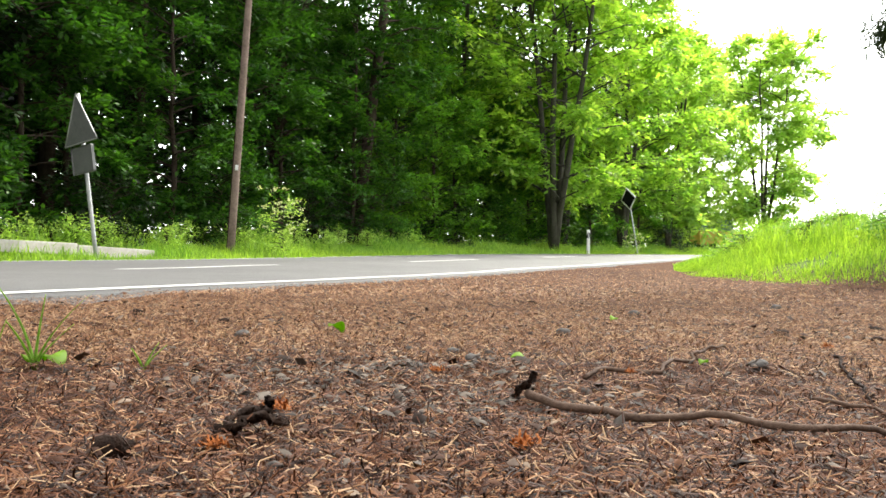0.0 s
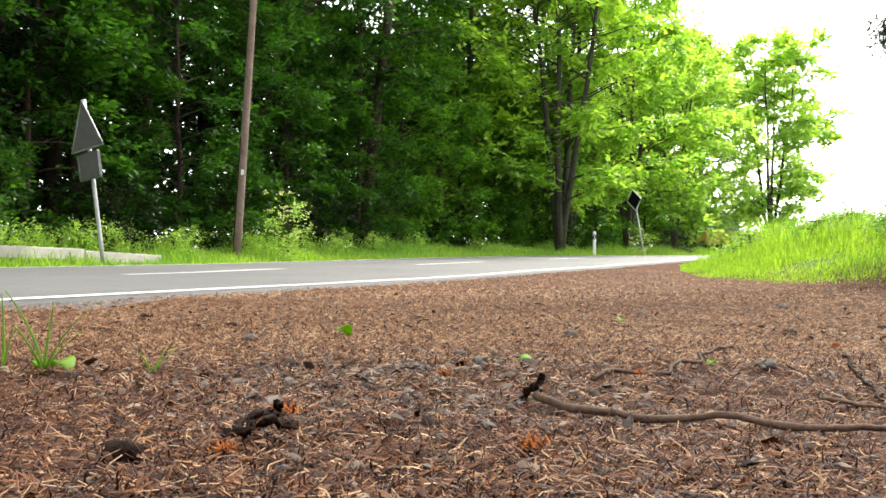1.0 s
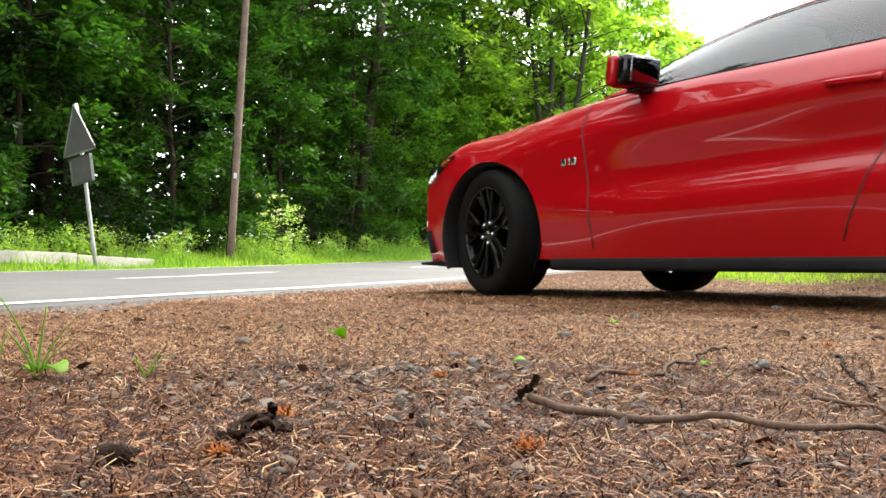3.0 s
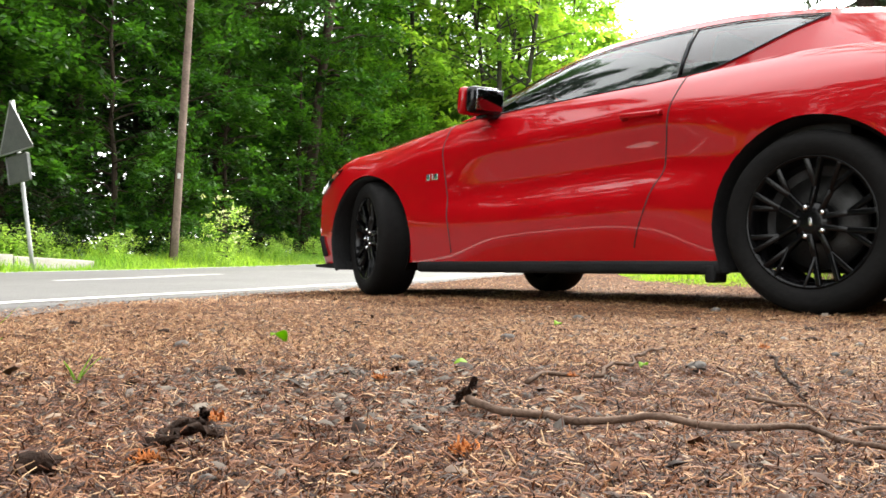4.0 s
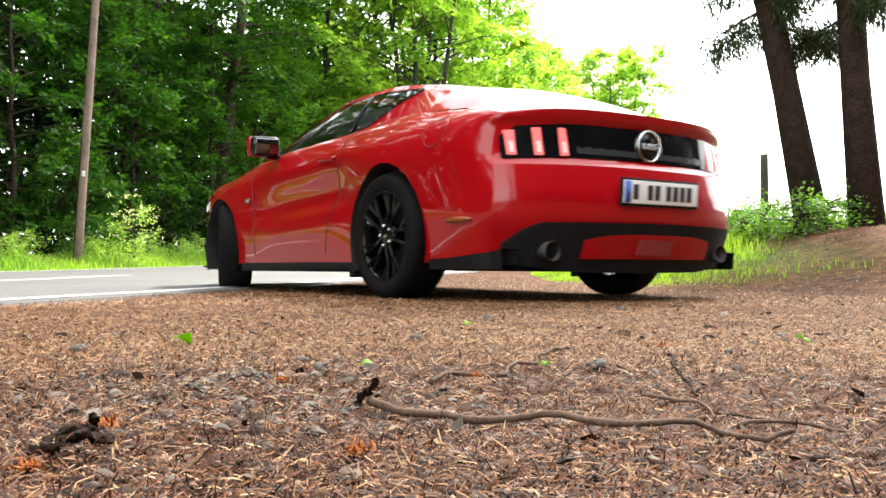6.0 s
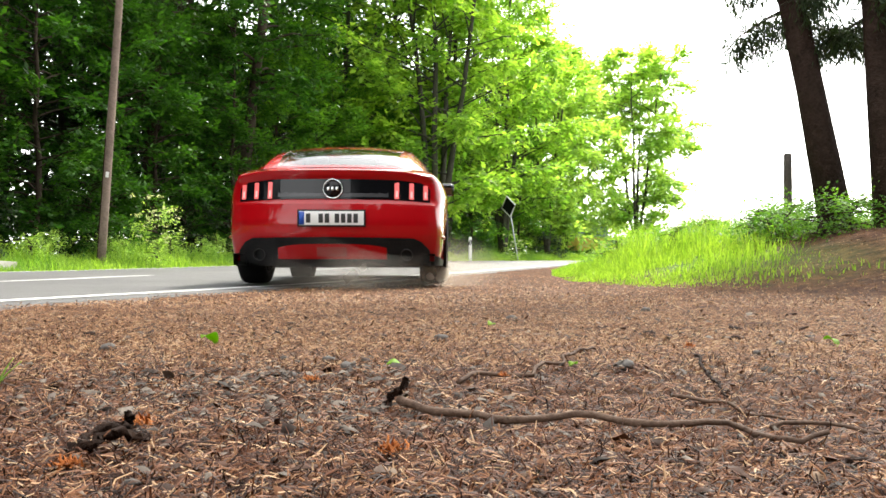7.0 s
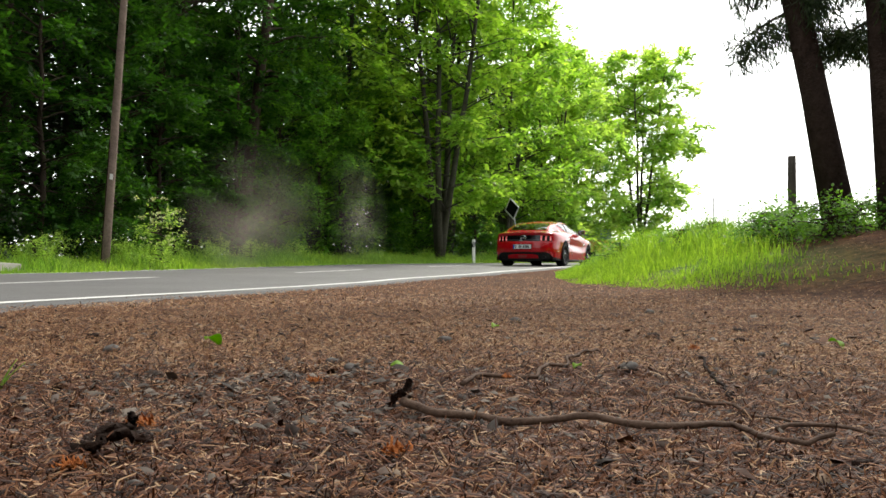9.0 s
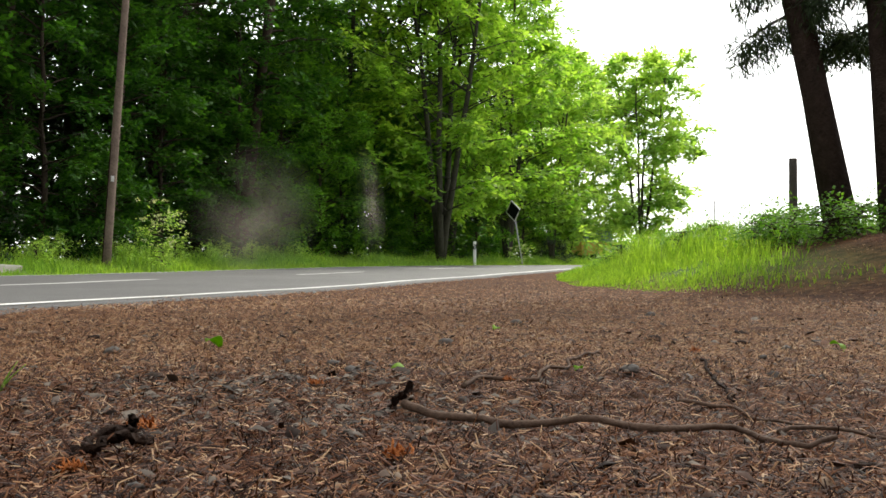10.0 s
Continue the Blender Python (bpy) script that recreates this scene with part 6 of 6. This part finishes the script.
part("sign_rim", raw("sign_rim", vs, fs, WHITE_PLASTIC, True), sign_far, "pale folded rim")
for z in (2.2, 2.5):
    part("clamp", shaped("clamp", ZINC, [lambda b: add_box(b, pose(0, 0.02, z), (0.14, 0.03, 0.035), 0.006)]), sign_far)
sign_far.matrix_basis = pose(8.70, 35.6, land(8.70, 35.6), 0, -10, 0) @ pose(0, 0, 0, 0, 0, -62)

post = new("delineator_post")
tagged(post, "white roadside marker post with slanted black band", "post")
def post_body(bm):
    add_box(bm, pose(0, 0, 0.45), (0.12, 0.10, 1.1), 0.025)
part("post_body", shaped("post_body", WHITE_PLASTIC, [post_body]), post)
part("black_band", shaped("black_band", INK, [lambda b: add_box(b, pose(0, 0, 0.78, 0, 18, 0), (0.128, 0.106, 0.22), 0.02)]), post, "black band")
part("reflector", shaped("reflector", ZINC, [lambda b: add_box(b, pose(0, -0.055, 0.78), (0.05, 0.008, 0.16), 0.002)]), post, "pale reflector")
post.matrix_basis = stand(6.15, 33.0)

fence = new("fence_post")
tagged(fence, "old grey wooden fence post on the bank", "post", "fence posts")
vs, fs = tube([(0, 0, z) for z in np.linspace(-0.3, 1.0, 7)], [0.055, 0.054, 0.056, 0.053, 0.054, 0.052, 0.050], 9)
part("post_shaft", raw("post_shaft", vs, fs, POST_WOOD, True), fence)
part("wire_staple", shaped("wire_staple", ZINC, [lambda b: add_box(b, pose(0.05, -0.03, 0.9), (0.02, 0.02, 0.012), 0.003)]), fence)
fence.matrix_basis = pose(5.97, 10.05, 0.61)
thin = new("marker_rod")
tagged(thin, "thin grey rod standing in the field", "post")
vs, fs = tube([(0, 0, z) for z in np.linspace(-0.2, 1.35, 5)], 0.016, 7)
part("rod", raw("rod", vs, fs, ZINC, True), thin)
thin.matrix_basis = stand(8.9, 18.2)

# low concrete kerb beside the far verge
line = [(-8.9, 5.0), (-7.6, 8.4), (-6.4, 11.6), (-5.6, 13.6), (-4.9, 15.2)]
for k, (a, b) in enumerate(zip(line, line[1:])):
    d = Vector((b[0] - a[0], b[1] - a[1], 0))
    m = pose((a[0] + b[0]) / 2, (a[1] + b[1]) / 2, land(*a) + (0.25, 0.23, 0.18, 0.08)[k], 0, (0, 0, 1, 2)[k], math.degrees(math.atan2(d.y, d.x)))
    tagged(new("kerb_beam", shaped("kerb_beam", CONCRETE, [lambda bm: add_box(bm, Matrix.Identity(4), (d.length - 0.02, 0.16, 0.18), 0.015)], False)), "long pale concrete beam lying in the verge", "kerb", "kerb beams").matrix_basis = m

# far trailer, half hidden by the trees
shed = new("trailer")
tagged(shed, "far yellow trailer with grey-blue cover behind grass", "trailer")
part("box", shaped("box", YELLOW_PAINT, [lambda b: add_box(b, pose(0, 0, 1.0), (4.6, 2.0, 0.9), 0.05)]), shed, "faded yellow side")
part("cover", shaped("cover", TEAL_PAINT, [lambda b: add_box(b, pose(-1.0, 0, 1.85), (2.3, 1.9, 0.8), 0.12)]), shed, "grey-blue cover")
for x in (-1.2, 1.2):
    for y in (-0.9, 0.9):
        part("trailer_wheel", shaped("trailer_wheel", RUBBER, [lambda b: add_lathe(b, [(0.05, 0.1), (0.3, 0.1), (0.36, 0.06), (0.36, -0.06), (0.3, -0.1), (0.05, -0.1)], 20)]), shed, "", pose(x, y, 0.36))
shed.matrix_basis = stand(20.3, 58.5, 0.0, 8)

# ---- dust behind the car: puffs of many thin shells ----
DUST = dust_material("thin_brown_dust", 0.21, 1.2, 1.2)
DUST_LOW = dust_material("pale_low_dust", 0.32, 0.74, 0.40)


def puff(seed, size, count, flat=0.8, mat=DUST):
    """Thin curved veils of dust, uneven in outline."""
    r = np.random.default_rng(seed)
    vs, fs = [], []
    for k in range(count):
        c = r.uniform(-0.15, 0.15, 3) * np.array([1, 1, flat]) * size
        rad = size * r.uniform(1.6, 1.9)
        a0 = r.uniform(-0.5, 0.5)
        u = np.array([math.cos(a0), math.sin(a0), 0.0])
        w = np.array([r.normal(0, 0.3), r.normal(0, 0.3), 1.0])
        nrm = np.cross(u, w)
        b = len(vs)
        vs.append(c + nrm * rad * 0.1)
        for ring, bow in ((0.5, 0.07), (1.0, 0.0)):
            for j in range(14):
                a = 2 * math.pi * j / 14
                q = rad * ring * (1 + r.uniform(-0.16, 0.16))
                vs.append(c + u * math.cos(a) * q * 1.15 + w * math.sin(a) * q * min(1, flat + 0.25) + nrm * rad * bow)
        for j in range(14):
            fs.append((b, b + 1 + j, b + 1 + (j + 1) % 14))
            fs.append((b + 1 + j, b + 15 + j, b + 15 + (j + 1) % 14, b + 1 + (j + 1) % 14))
    me = raw("dust_puff", vs, fs, mat, True)
    return tagged(new("dust_puff", me), "thin brown dust whirled up behind the car", "dust", "dust puffs", "stuff")


dust = [(puff(81, 0.75, 2, 0.30, DUST_LOW), [(6.3, 0.4, 5.6, -1.6), (6.75, 0.35, 6.5, 0.05), (7.2, 0.3, 7.5, 0.12), (7.6, 0.2, 8.7, 0.10), (8.1, 0.2, 9.4, -1.2), (10.0, 0.0, 10.6, -1.2)]),
        (puff(82, 0.6, 2, 0.45, DUST_LOW), [(6.8, -0.4, 7.0, -1.6), (7.25, -0.45, 7.9, 0.02), (7.6, -0.6, 9.4, 0.22), (8.1, -0.7, 11.0, 0.25), (8.6, -0.8, 12.0, -1.4), (10.0, -0.9, 13.4, -1.8)]),
        (puff(83, 0.55, 2, 0.45, DUST_LOW), [(6.5, 1.0, 6.6, -1.6), (6.95, 1.1, 7.6, 0.06), (7.5, 1.05, 9.4, 0.2), (8.0, 0.8, 11.0, 0.05), (8.4, 0.6, 12.0, -1.4), (10.0, 0.0, 14.6, -1.8)]),
        (puff(84, 1.0, 1, 1.1), [(7.2, -0.2, 9.6, -3.4), (7.8, -0.3, 10.6, -0.5), (8.4, -0.7, 12.2, 0.6), (9.0, -0.9, 13.4, 1.0), (10.0, -0.9, 14.2, 1.1)]),
        (puff(85, 1.1, 1, 1.1), [(7.5, 1.2, 12.0, -3.4), (8.1, 1.2, 13.0, -0.5), (8.7, 0.8, 14.6, 0.9), (9.3, 0.7, 15.8, 1.3), (10.0, 1.0, 17.0, 1.5)])]
# ---- what moves ----
CAR_ROWS = [
    (0.0, 8.6, -5.1, 0.0, 128), (0.8, 6.6, -2.45, 0.0, 128), (1.5, 4.68, 0.06, -0.006, 128), (1.8, 3.99, 0.98, -0.013, 127.8), (2.0, 3.69, 1.42, -0.013, 127.6), (2.2, 3.42, 1.78, -0.016, 127.4),
    (2.6, 3.0, 2.5, -0.022, 127.8), (3.0, 2.72, 3.05, -0.027, 128.4), (3.5, 2.495, 3.47, -0.028, 129.0), (4.0, 2.343, 3.644, -0.028, 127.8), (4.5, 2.296, 3.749, -0.028, 127.2), (5.0, 2.185, 3.949, -0.028, 126.4),
    (5.5, 1.919, 4.247, -0.027, 123.3), (5.9, 1.5, 4.85, -0.026, 116), (6.3, 0.98, 5.75, -0.023, 104), (6.8, 0.439, 7.252, -0.009, 87.6), (7.0, 0.32, 8.05, 0.002, 82.0), (7.5, 0.547, 10.845, 0.041, 74.5),
    (8.0, 1.625, 14.496, 0.073, 69.5), (8.5, 3.5, 18.977, 0.158, 63.7), (9.0, 6.36, 24.4, 0.279, 57.8), (9.5, 10.3, 30.3, 0.385, 55.5), (10.0, 14.6, 36.3, 0.475, 53.5)]
STEER = [(0.0, 0), (1.8, 0), (2.4, -4), (3.0, -14), (3.5, -20), (5.0, -22), (5.5, -22), (6.5, -14), (7.0, -2), (7.6, 2), (10.0, -2)]


def rolled(t):
    """Metres that the car has rolled by the time t."""
    ts = [r[0] for r in CAR_ROWS]
    s = [0.0]
    for a, b in zip(CAR_ROWS, CAR_ROWS[1:]):
        s.append(s[-1] + math.hypot(b[1] - a[1], b[2] - a[2]))
    return float(np.interp(t, ts, s))


def motions():
    walk(car, [(t, pose(x, y, z, 0, 0, h)) for t, x, y, z, h in CAR_ROWS])
    for hub, x, y in car_wheels:
        rows = []
        for k in range(301):
            t = k / 30
            turn = math.degrees(rolled(t) / 0.3465)
            steer = float(np.interp(t, [s[0] for s in STEER], [s[1] for s in STEER])) if x > 1 else 0.0
            rows.append((t, pose(x, y, 0.3465, 0, 0, steer) @ pose(0, 0, 0, 0, turn, 0)))
        walk(hub, rows)
    for ob, path in dust:
        first = path[0]
        walk(ob, [(0.0, pose(*first[1:]))] + [(t, pose(x, y, z, 0, 0, 12 * (t - 6))) for t, x, y, z in path])


motions()
